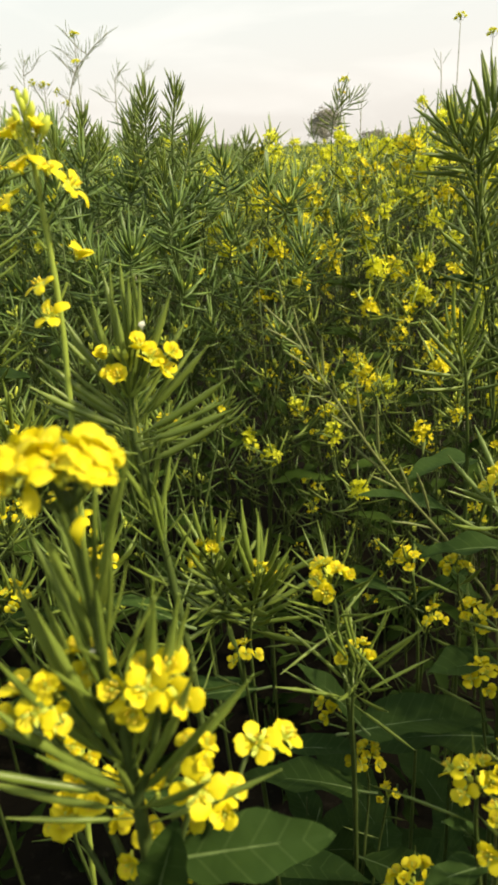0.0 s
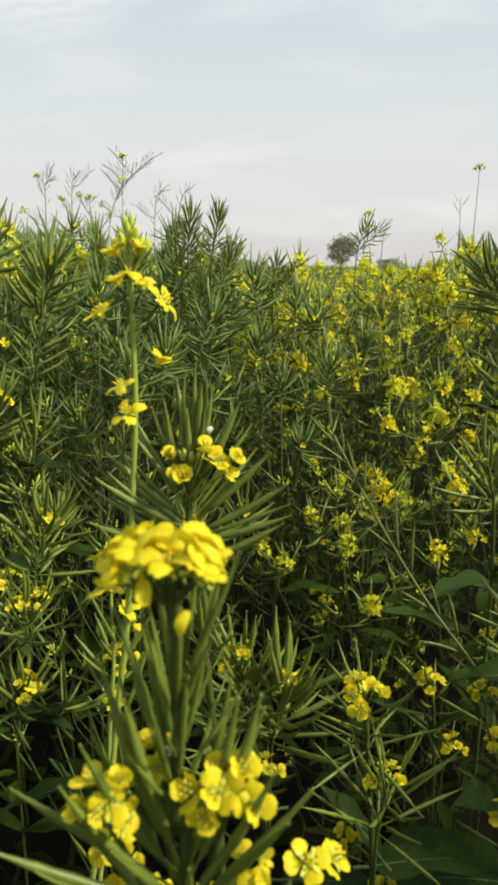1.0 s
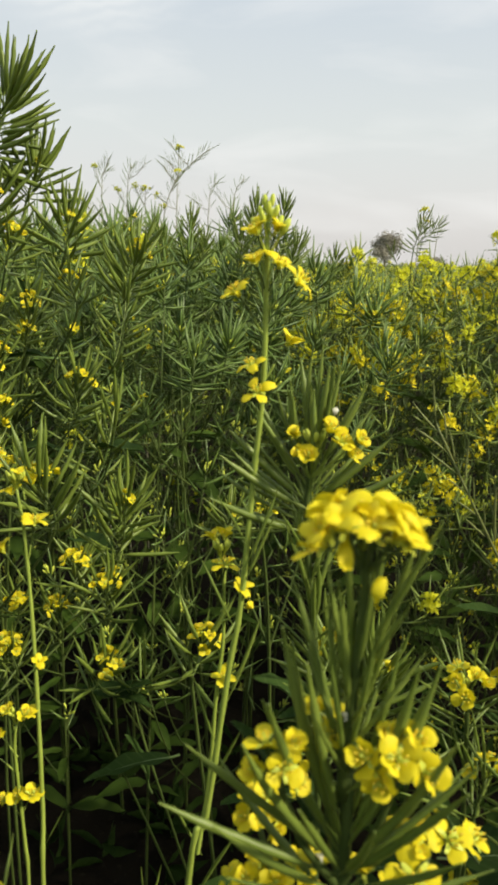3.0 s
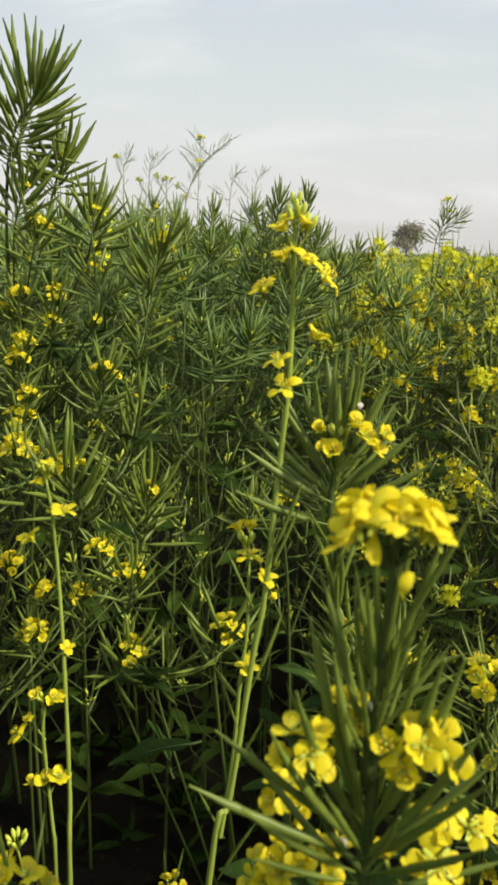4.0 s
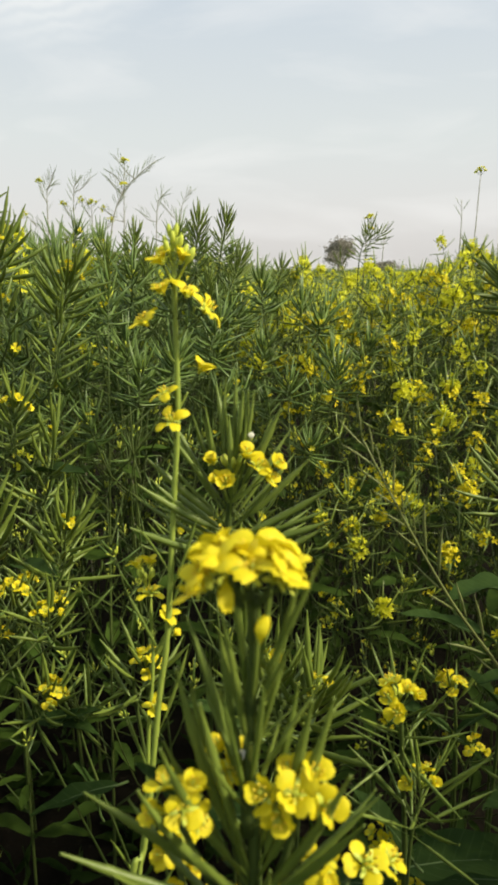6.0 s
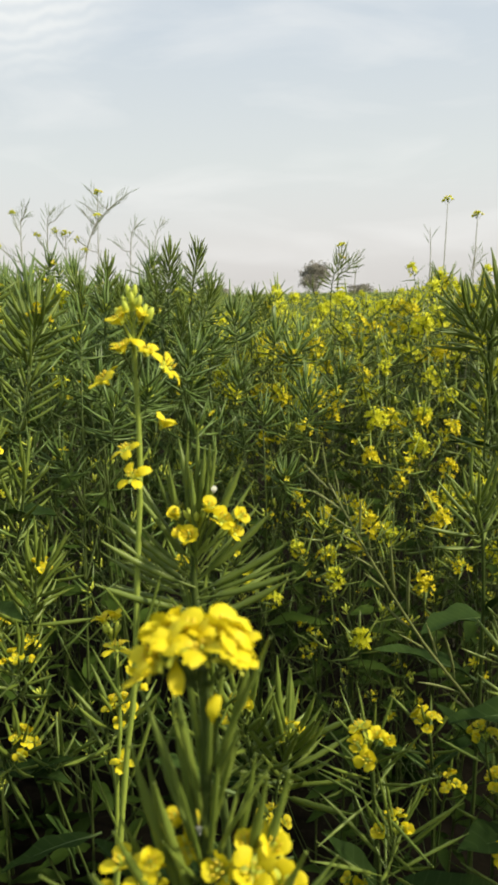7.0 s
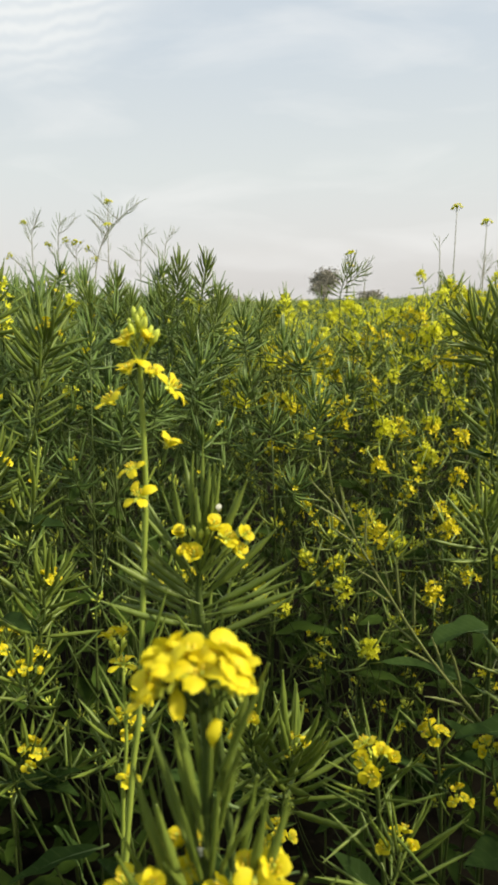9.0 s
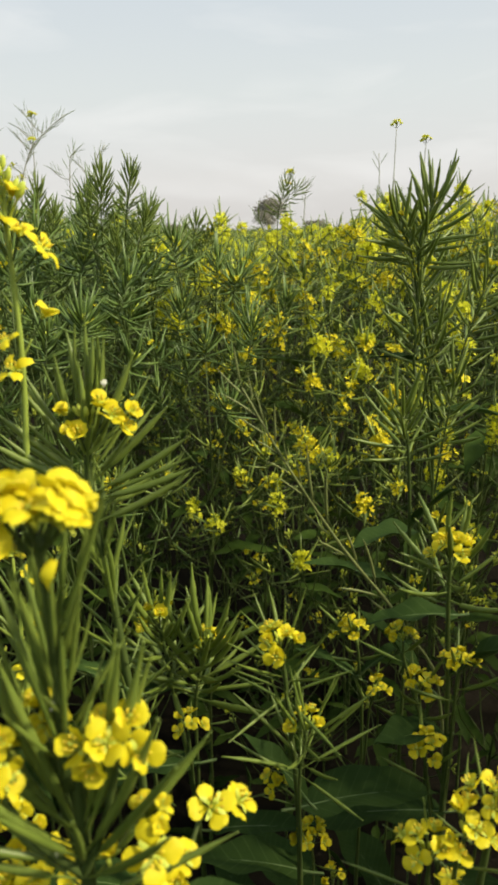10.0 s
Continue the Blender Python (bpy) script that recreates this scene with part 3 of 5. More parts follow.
def far_rows():
    """Plants farther off, joined: stems, pods and flowers too many to tell apart."""
    rnd = random.Random(8)
    g = Geo()
    spike = lathe([(0, 0.004), (0.05, 0.005), (0.10, 0.001)], 3)
    rod = lathe([(-0.02, 0.004), (1.25, 0.0015)], 3)
    bloom = petal_shape(0.030, 0.030, 1, 1, 0.3)
    blade = leaf_shape(0.20, 0.06, 2, 2, 0.2, 0.1, 3)
    y = 7.6
    while y < 62:
        half = 0.48 * y + 0.6
        x = -half
        gap = 0.34 + 0.022 * y if y < 30 else 1.0 + 0.012 * (y - 30)
        while x < half:
            p = Vector((x + rnd.uniform(-0.1, 0.1), y + rnd.uniform(-0.1, 0.1), 0))
            h = (1.30 + 0.10 * noise.noise((p.x * 0.9, p.y * 0.9, 4)) + (0.05 if x < -0.02 * y else 0)) * rnd.uniform(0.95, 1.11)
            for i in range(8 if y < 26 else 5):
                q = p + Vector((rnd.gauss(0, 0.10), rnd.gauss(0, 0.10), h - abs(rnd.gauss(0, 0.12))))
                g.add(spike, aim(q - Vector((0, 0, 0.06)), (rnd.gauss(0, 0.6), rnd.gauss(0, 0.6), 1), 0, rnd.uniform(0.7, 1.3) * max(1.0, y / 22)), 0)
            for i in range(2):
                q = p + Vector((0, 0, h * rnd.uniform(0.6, 0.8)))
                g.add(blade, aim(q, (rnd.gauss(0, 1), rnd.gauss(0, 1), 0.6)) @ pose(0, 0, 0, 0, -90, 0), 2)
            for i in range(rnd.choice((1, 2, 4, 6))):
                q = p + Vector((rnd.gauss(0, 0.09), rnd.gauss(0, 0.09), h - abs(rnd.gauss(0, 0.07))))
                g.add(bloom, aim(q, (rnd.gauss(0, 0.5), rnd.gauss(0, 0.5) - 0.4, 1)), 1)
            x += gap
        y += gap
    # the rest of the field, to both sides and behind
    y = -4.6
    while y < 8.0:
        x = -6.5
        while x < 6.5:
            sown = 1.9 if y <= 1.0 else 0.5 * y + 0.9
            if abs(x) > sown or y < -1.65:
                p = Vector((x + rnd.uniform(-0.14, 0.14), y + rnd.uniform(-0.14, 0.14), 0))
                h = 1.30 * rnd.uniform(0.92, 1.06)
                g.add(rod, Matrix.Translation(p) @ Matrix.Scale(h / 1.3, 4), 0)
                for i in range(9):
                    q = p + Vector((rnd.gauss(0, 0.10), rnd.gauss(0, 0.10), h - 0.05 - abs(rnd.gauss(0, 0.16))))
                    g.add(spike, aim(q - Vector((0, 0, 0.06)), (rnd.gauss(0, 0.7), rnd.gauss(0, 0.7), 1), 0, rnd.uniform(0.8, 1.5)), 0)
                for i in range(3):
                    q = p + Vector((0, 0, h * rnd.uniform(0.5, 0.85)))
                    g.add(blade, aim(q, (rnd.gauss(0, 1), rnd.gauss(0, 1), 0.6)) @ pose(0, 0, 0, 0, -90, 0), 2)
                for i in range(rnd.choice((0, 0, 2, 4))):
                    q = p + Vector((rnd.gauss(0, 0.09), rnd.gauss(0, 0.09), h - abs(rnd.gauss(0, 0.07))))
                    g.add(bloom, aim(q, (rnd.gauss(0, 0.5), rnd.gauss(0, 0.5), 1), 0, 0.7), 1)
            x += 0.45
        y += 0.45
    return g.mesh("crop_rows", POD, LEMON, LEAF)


tagged(new("crop_rows", far_rows()), "rows of green and yellow mustard plants farther off", "crop", kind="stuff")


def ground_weeds():
    """Small weeds and fallen leaves in the shade of the crop."""
    rnd = random.Random(9)
    g = Geo()
    for i in range(90):
        x, y = rnd.uniform(-1.0, 0.5), rnd.uniform(0.45, 1.9)
        for k in range(rnd.randint(3, 6)):
            a = rnd.uniform(0, 6.28)
            g.add(LOW_LEAF[k % 3], aim((x, y, 0.012 + 0.012 * k), (math.cos(a), math.sin(a), rnd.uniform(0.1, 0.9)), 0, rnd.uniform(0.5, 1.0)) @ pose(0, 0, 0, 0, -90, 0))
    return g.mesh("ground_weed", VEINED)


tagged(new("ground_weed", ground_weeds()), "low dark green weeds and fallen leaves on soil", "weeds", kind="stuff")


# ---- tree and scrub on the skyline ----
def tree(x, y, top, wide, seed, name="tree", label="rounded grey-green tree on the far edge of the field, haze in its colour"):
    rnd = random.Random(seed)
    root = new(name)
    root.location = (x, y, 0)
    tagged(root, label, name)
    g = Geo().add(tube([(0, 0, -0.2), (0.1, 0, top * 0.25), (0, 0.1, top * 0.5)], top * 0.035, top * 0.02, 8), ONE)
    ends = []
    for i in range(9):
        a = i * 2.4
        e = Vector((math.cos(a) * wide * 0.32 * rnd.uniform(0.5, 1.1), math.sin(a) * wide * 0.32, top * rnd.uniform(0.38, 0.86)))
        g.add(tube([(0, 0, top * (0.24 + 0.02 * i)), e * 0.5 + Vector((0, 0, top * 0.25)), e], top * 0.014, top * 0.004, 5), ONE)
        ends.append(e)
    part("trunk", g.mesh("trunk", BARK), root, ONE)
    c = Geo()
    blade = leaf_shape(0.34, 0.20, 2, 2, 0.1, 0.1, 1)
    for e in ends + [Vector((0, 0, top * 0.8)), Vector((wide * 0.1, 0, top * 0.7))]:
        for i in range(300 if name == "tree" else 120):
            q = e + Vector((rnd.gauss(0, wide * 0.12), rnd.gauss(0, wide * 0.12), rnd.gauss(0, top * 0.07)))
            c.add(blade, aim(q, (rnd.gauss(0, 1), rnd.gauss(0, 1), rnd.gauss(0, 1))))
    part("crown", c.mesh("crown", HAZED_LEAF), root, ONE)
    return root


tree(11.5, 112, 6.6, 5.0, 3)
for i, (x, y, h, w) in enumerate(((20.5, 122, 2.8, 4.4), (-4.0, 118, 2.7, 5.0))):
    tree(x, y, h, w, 20 + i, "shrub", "low grey shrub on the far edge of the field, haze in its colour")


# ---- plants close to the camera ----
def shoot(plant, frm, base, tip, n_pods, n_flowers, rnd, length=0.045, low=78, high=22, r=0.0011, s=1.0, spread=1.0, buds=5, name="branch"):
    """A branch that ends in a tuft of pods and a flower head."""
    frm, base, tip = Vector(frm), Vector(base), Vector(tip)
    stalk(plant, [frm, frm.lerp(base, 0.55) + Vector((0, 0, -0.004)), base, tip], r * 1.25, r * 0.75, name)
    if n_pods:
        pods(plant, base, tip, n_pods, rnd, length, low, high)
    if n_flowers:
        head(plant, tip, tip - base, n_flowers, rnd, s, spread, buds)


def tall_raceme():
    """The slender stem with open flowers one above another."""
    rnd = random.Random(101)
    L = Local(-0.13, 0.43)
    p = plant_at(-0.13, 0.43, "slender mustard stem with loose yellow flowers up its length")
    stalk(p, [L(-0.13, 0.43, -0.02), L(-0.112, 0.43, 0.6), L(-0.084, 0.432, 1.011), L(-0.074, 0.435, 1.063), L(-0.064, 0.441, 1.148), L(-0.059, 0.443, 1.182),
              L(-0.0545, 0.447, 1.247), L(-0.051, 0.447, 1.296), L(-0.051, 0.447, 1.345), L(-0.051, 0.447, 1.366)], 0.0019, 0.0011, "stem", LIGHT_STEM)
    for c, z, s, o in (((-0.055, 0.443, 1.360), 1.349, 0.85, 40), ((-0.048, 0.446, 1.360), 1.350, 0.75, 55), ((-0.055, 0.444, 1.347), 1.336, 0.85, 38),
                       ((-0.046, 0.444, 1.346), 1.334, 0.85, 28), ((-0.038, 0.441, 1.340), 1.328, 1.0, 22), ((-0.062, 0.443, 1.334), 1.317, 1.0, 24),
                       ((-0.0415, 0.449, 1.312), 1.296, 0.85, 46), ((-0.056, 0.444, 1.302), 1.290, 0.82, 30), ((-0.053, 0.440, 1.291), 1.281, 0.85, 14)):
        flower_on(p, L(*c), L(-0.051 - max(0, 1.296 - z) * 0.07, 0.447, z), rnd, s, o, LONG_PETAL)
    for i in range(10):
        a = i * 2.4
        k = 0.15 + 0.5 * i / 10
        part("bud", BUD_MESH, p, aim(L(-0.051, 0.447, 1.365 - 0.010 * i / 10), (k * math.cos(a), k * math.sin(a), 1), 0, rnd.uniform(0.65, 1.0)))
    part("bud", BUD_MESH, p, aim(L(-0.050, 0.446, 1.352), (0.55, -0.1, 1), 0, 1.25))
    part("bud", BUD_MESH, p, aim(L(-0.051, 0.446, 1.352), (-0.45, -0.1, 1), 0, 1.2))
    b = [L(-0.079, 0.438, 1.035), L(-0.074, 0.445, 1.077), L(-0.071, 0.448, 1.129), L(-0.068, 0.450, 1.161), L(-0.0685, 0.453, 1.204)]
    stalk(p, b, 0.0013, 0.0008, "branch", LIGHT_STEM)
    for c, z, s, o in (((-0.0675, 0.449, 1.201), 1.190, 0.85, 8), ((-0.074, 0.455, 1.212), 1.200, 0.75, 40), ((-0.069, 0.455, 1.213), 1.202, 0.7, 55),
                       ((-0.0605, 0.447, 1.189), 1.176, 0.8, 50), ((-0.057, 0.447, 1.180), 1.170, 0.5, 70), ((-0.0675, 0.446, 1.138), 1.126, 0.8, 45)):
        flower_on(p, L(*c), L(-0.0695, 0.450, z), rnd, s, o, LONG_PETAL)
    for i in range(6):
        part("bud", BUD_MESH, p, aim(L(-0.070, 0.453, 1.203), (0.4 * math.cos(i * 2.4), 0.4 * math.sin(i * 2.4), 1), 0, 0.8))
    for i, (z, a, s) in enumerate(((1.02, 1, 1.25), (1.05, -1, 1.1), (1.10, 1, 1.0), (1.12, -1, 1.0), (1.145, 1, 1.3), (1.19, -1, 1.0), (1.215, 1, 1.0), (1.235, -1, 0.8), (1.225, 1, 1.1))):
        x = -0.076 + (z - 1.06) * 0.115
        part("pod", THIN_POD[i % 2], p, aim(L(x, 0.442, z - 0.02), (a * 0.42, rnd.uniform(-0.2, 0.2), 1), rnd.uniform(0, 360), s))


def pod_fan():
    """The spray of stout pods with a few flowers in its middle."""
    rnd = random.Random(102)
    L = Local(-0.01, 0.46)
    p = plant_at(-0.01, 0.46, "mustard plant with a fan of stout green pods and few flowers")
    stalk(p, [L(-0.01, 0.46, -0.02), L(-0.012, 0.455, 0.55), L(-0.014, 0.452, 1.02), L(-0.020, 0.452, 1.15), L(-0.028, 0.452, 1.222), L(-0.027, 0.451, 1.262)], 0.0027, 0.0015)
    # a full half-circle of pods, the steep ones from higher up
    for i in range(34):
        u = 2 * (i + 0.5) / 34 - 1
        side = math.copysign(84 * abs(u) ** 1.08, u) + rnd.uniform(-7, 7)
        k = min(1.0, abs(side) / 84)
        d = Vector((math.sin(radians(side)), rnd.uniform(-0.30, 0.55) * (0.5 + k * 0.5), math.cos(radians(side)) + 0.05))
        part("pod", rnd.choice(FINE_POD if i % 3 else STOUT_POD), p, aim(L(-0.0275 + rnd.uniform(-0.002, 0.002), 0.452, 1.2225 + 0.042 * (1 - k) * rnd.uniform(0.7, 1.1)), d, 90 + rnd.uniform(-25, 25), rnd.uniform(0.90, 1.22)))
    for side, lift in ((80, 0.006), (-78, 0.0), (-66, 0.012), (3, 0.020), (70, -0.006)):
        part("pod", STOUT_POD[1], p, aim(L(-0.0275, 0.449, 1.222 + lift), (math.sin(radians(side)), -0.12, math.cos(radians(side))), 90, 1.12))
    for c, s, o in (((-0.0345, 0.445, 1.270), 0.72, 66), ((-0.0285, 0.442, 1.261), 0.85, 58), ((-0.0325, 0.443, 1.262), 0.7, 66), ((-0.0205, 0.443, 1.274), 0.85, 52),
                    ((-0.0150, 0.442, 1.269), 0.9, 46), ((-0.0105, 0.442, 1.264), 0.8, 40), ((-0.0065, 0.444, 1.270), 0.75, 50)):
        flower_on(p, L(*c), L(-0.0275, 0.449, 1.250), rnd, s, o)
    for i in range(6):
        part("bud", BUD_MESH, p, aim(L(-0.026, 0.449, 1.262), (0.5 * math.cos(i * 2.4), 0.4 * math.sin(i * 2.4), 1), 0, 0.9))
    part("withered_petal", WHITE_PETAL, p, aim(L(-0.0175, 0.449, 1.281), (0.1, 0, 1), 0, 0.65) @ pose(0, 0, 0, 0, -80, 0), "white withered petal")
    pods(p, L(-0.015, 0.452, 1.05), L(-0.026, 0.452, 1.215), 34, rnd, 0.036, 66, 34)
    for i in range(9):
        part("pod", STOUT_POD[i % 3], p, aim(L(-0.0215 - 0.0008 * i, 0.451, 1.165 + 0.005 * i), (rnd.uniform(-0.35, 0.35), rnd.uniform(-0.2, 0.3), 1), rnd.uniform(0, 360), rnd.uniform(0.7, 1.0)))
    leaf(p, L(-0.015, 0.450, 1.12), (-0.75, -0.1, 0.65), 0.042, 0.016, rnd, 0.15)
    leaf(p, L(-0.012, 0.452, 0.98), (-0.9, 0.1, 0.30), 0.07, 0.022, rnd, 0.2)
    leaf(p, L(-0.012, 0.455, 0.93), (0.7, -0.2, 0.3), 0.09, 0.024, rnd, 0.3)


def pod_to(plant, a, b, rnd, kinds, arch=90):
    """One pod from a to b, arched upwards."""
    a, b = Vector(a), Vector(b)
    part("pod", rnd.choice(kinds), plant, aim(a, b - a, arch + rnd.uniform(-40, 40), (b - a).length / 0.045))


def near_plant():
    """The plant nearest to the camera: a broad head on top, more heads among stout pods."""
    rnd = random.Random(103)
    L = Local(-0.02, 0.32)
    p = plant_at(-0.02, 0.32, "mustard plant with big yellow heads and stout green pods")
    stalk(p, [L(-0.02, 0.32, -0.02), L(-0.022, 0.315, 0.6), L(-0.014, 0.307, 1.158), L(-0.016, 0.305, 1.198), L(-0.015, 0.303, 1.234), L(-0.0140, 0.300, 1.262), L(-0.0145, 0.298, 1.279)], 0.0025, 0.0013)
    # the ragged flat head: outer flowers lean out, inner ones stand up
    for i in range(12):
        side = radians(-42 + 84 * ((i * 7) % 12 + 0.5) / 12 + rnd.uniform(-4, 4))
        depth = (-0.42, 0.05, 0.45)[i % 3] + rnd.uniform(-0.1, 0.1)
        d = Vector((math.sin(side) * 1.12, depth * 0.8, math.cos(side) * 0.95))
        flower(p, L(-0.0150 + 0.003 * math.sin(side), 0.2975 + 0.002 * depth, 1.2745 + rnd.uniform(-0.001, 0.0015)), d, rnd, rnd.uniform(0.80, 0.95), 44 + 26 * abs(math.sin(side)) / 0.67 + rnd.uniform(-8, 8), LONG_PETAL if i % 3 == 0 else BROAD_PETAL)
    flower(p, L(-0.0175, 0.2955, 1.276), (-0.95, -0.35, 0.75), rnd, 0.80, 50, SLIM_PETAL)
    flower(p, L(-0.0125, 0.2955, 1.276), (0.80, -0.35, 0.95), rnd, 0.75, 55, LONG_PETAL)
    for i in range(6):
        part("bud", BUD_MESH, p, aim(L(-0.0155, 0.300, 1.277), (0.3 * math.cos(i * 2.4), 0.3 * math.sin(i * 2.4), 1), 0, 0.9))
    part("petal", SLIM_PETAL[1], p, aim(L(-0.0202, 0.2905, 1.2865), (0.02, -0.1, -1), 90, 0.80) @ pose(0, 0, 0, 0, -90, 0))
    part("petal", SLIM_PETAL[0], p, aim(L(-0.0240, 0.2915, 1.2850), (-0.9, -0.1, -0.25), 90, 0.75) @ pose(0, 0, 0, 0, -90, 0))
    part("petal", SLIM_PETAL[1], p, aim(L(-0.0120, 0.2935, 1.2665), (0.12, -0.1, 1), 20, 0.70) @ pose(0, 0, 0, 0, -80, 0))
    # pods that stand close along the stem
    for a, b in (((-0.0155, 0.303, 1.212), (-0.0250, 0.306, 1.262)), ((-0.0155, 0.303, 1.224), (-0.0195, 0.296, 1.272)), ((-0.0160, 0.304, 1.205), (-0.0285, 0.315, 1.264)),
                 ((-0.0140, 0.301, 1.246), (0.0035, 0.293, 1.289)), ((-0.0145, 0.302, 1.234), (0.0000, 0.300, 1.284)), ((-0.0150, 0.303, 1.222), (-0.0045, 0.297, 1.262)),
                 ((-0.0145, 0.302, 1.232), (-0.0180, 0.306, 1.280)), ((-0.0145, 0.301, 1.240), (-0.0085, 0.304, 1.282)), ((-0.0155, 0.304, 1.210), (-0.0100, 0.294, 1.256)),
                 ((-0.0150, 0.303, 1.226), (-0.0225, 0.312, 1.268)), ((-0.0148, 0.302, 1.238), (-0.0110, 0.296, 1.276)), ((-0.0155, 0.304, 1.206), (-0.0205, 0.296, 1.250))):
        pod_to(p, L(*a), L(*b), rnd, SLIM_POD, rnd.uniform(0, 360))
    pods(p, L(-0.016, 0.305, 1.192), L(-0.0145, 0.302, 1.240), 10, rnd, 0.036, 46, 20)
    # the wide whorl of long pods
    for z, b in ((1.188, (-0.0630, 0.300, 1.2150)), (1.182, (-0.0690, 0.294, 1.1970)), (1.196, (-0.0410, 0.300, 1.2500)), (1.190, (-0.0450, 0.312, 1.2220)), (1.194, (-0.0470, 0.290, 1.2330)),
                 (1.186, (-0.0510, 0.287, 1.2180)), (1.176, (-0.0540, 0.285, 1.1960)), (1.192, (0.0090, 0.300, 1.2430)), (1.190, (0.0150, 0.295, 1.2400)), (1.184, (0.0160, 0.287, 1.2260)),
                 (1.180, (0.0180, 0.290, 1.2140)), (1.188, (0.0120, 0.312, 1.2340)), (1.180, (0.0250, 0.312, 1.2060)), (1.168, (0.0330, 0.310, 1.1670)), (1.184, (-0.0280, 0.278, 1.2140)),
                 (1.182, (-0.0060, 0.277, 1.2080)), (1.192, (-0.0400, 0.320, 1.2380)), (1.192, (0.0030, 0.322, 1.2380)), (1.172, (-0.0500, 0.292, 1.1760)), (1.176, (0.0200, 0.283, 1.1960)),
                 (1.196, (-0.0300, 0.296, 1.2450)), (1.172, (-0.0580, 0.320, 1.1900)), (1.172, (0.0260, 0.325, 1.1960))):
        pod_to(p, L(-0.0150, 0.3060, z - 0.013), L(*b), rnd, FINE_POD)
    for x, y, z, k in ((-0.0165, 0.300, 1.228, 0.6), (-0.0125, 0.299, 1.217, 0.8), (-0.0205, 0.301, 1.178, 0.7), (-0.0055, 0.300, 1.204, 0.6)):
        part("withered_petal", WHITE_PETAL, p, aim(L(x, y, z), (0.2, 0.1, 1), 0, k), "white withered petal")
    # heads on side branches
    for a, c, size, n, s in (((-0.0150, 0.306, 1.165), (-0.0010, 0.301, 1.2160), (0.0095, 0.0050, 0.0070), 8, 0.95), ((-0.0150, 0.306, 1.165), (-0.0345, 0.299, 1.2130), (0.0060, 0.0045, 0.0065), 6, 0.85),
                             ((-0.0152, 0.306, 1.170), (-0.0220, 0.311, 1.2180), (0.0045, 0.0040, 0.0045), 4, 0.80), ((-0.0150, 0.307, 1.110), (-0.0410, 0.333, 1.1640), (0.0050, 0.0045, 0.0085), 6, 0.85),
                             ((-0.0150, 0.307, 1.080), (-0.0330, 0.327, 1.1420), (0.0130, 0.0060, 0.0070), 11, 0.95), ((-0.0150, 0.307, 1.080), (-0.0460, 0.330, 1.1330), (0.0070, 0.0050, 0.0060), 5, 0.90),
                             ((-0.0145, 0.307, 1.120), (0.0060, 0.311, 1.1800), (0.0050, 0.0040, 0.0040), 3, 0.70), ((-0.0145, 0.307, 1.100), (0.0100, 0.318, 1.1500), (0.0080, 0.0050, 0.0060), 5, 0.90),
                             ((-0.0145, 0.307, 1.060), (-0.0100, 0.315, 1.1300), (0.0110, 0.0060, 0.0060), 7, 0.95)):
        b = L(*c) - Vector((0, 0, 0.006))
        stalk(p, [L(*a), L(*a).lerp(b, 0.55) + Vector((0, 0, -0.006)), b], 0.0015, 0.0010, "branch")
        bunch(p, L(*c), [q * 0.95 for q in size], max(4, int(n * 1.05)), rnd, s * 0.86, (22, 66))
    stalk(p, [L(-0.0145, 0.307, 1.12), L(0.008, 0.318, 1.136), L(0.0195, 0.337, 1.151)], 0.0012, 0.0008, "branch")
    flower(p, L(0.0185, 0.338, 1.149), (0.35, -0.45, 0.8), rnd, 1.05, 14)
    flower(p, L(0.0235, 0.339, 1.147), (0.7, -0.1, 0.7), rnd, 0.95, 30)
    flower(p, L(0.0050, 0.313, 1.166), (0.10, -0.75, 0.62), rnd, 1.1, 6)
    flower(p, L(-0.0240, 0.316, 1.155), (0.0, -0.3, 0.9), rnd, 0.8, 62, SLIM_PETAL)
    flower(p, L(-0.0090, 0.312, 1.158), (0.1, -0.3, 0.9), rnd, 0.8, 66, SLIM_PETAL)
    leaf(p, L(-0.008, 0.308, 1.136), (1, 0.05, 0.10), 0.056, 0.020, rnd, 0.12, 0.05, (0.0, -0.55, 1))
    leaf(p, L(-0.012, 0.303, 1.128), (0.25, -0.2, 0.9), 0.040, 0.015, rnd, 0.1, 0.05, (0.2, -0.8, 1))
    leaf(p, L(-0.018, 0.306, 1.09), (-0.6, -0.1, 0.25), 0.05, 0.022, rnd, 0.2, 0.05)
    leaf(p, L(-0.022, 0.309, 1.185), (-0.7, 0.15, 0.9), 0.040, 0.010, rnd, 0.1, 0.05)
    leaf(p, L(-0.017, 0.31, 0.98), (0.5, 0.4, 0.2), 0.10, 0.035, rnd, 0.3)


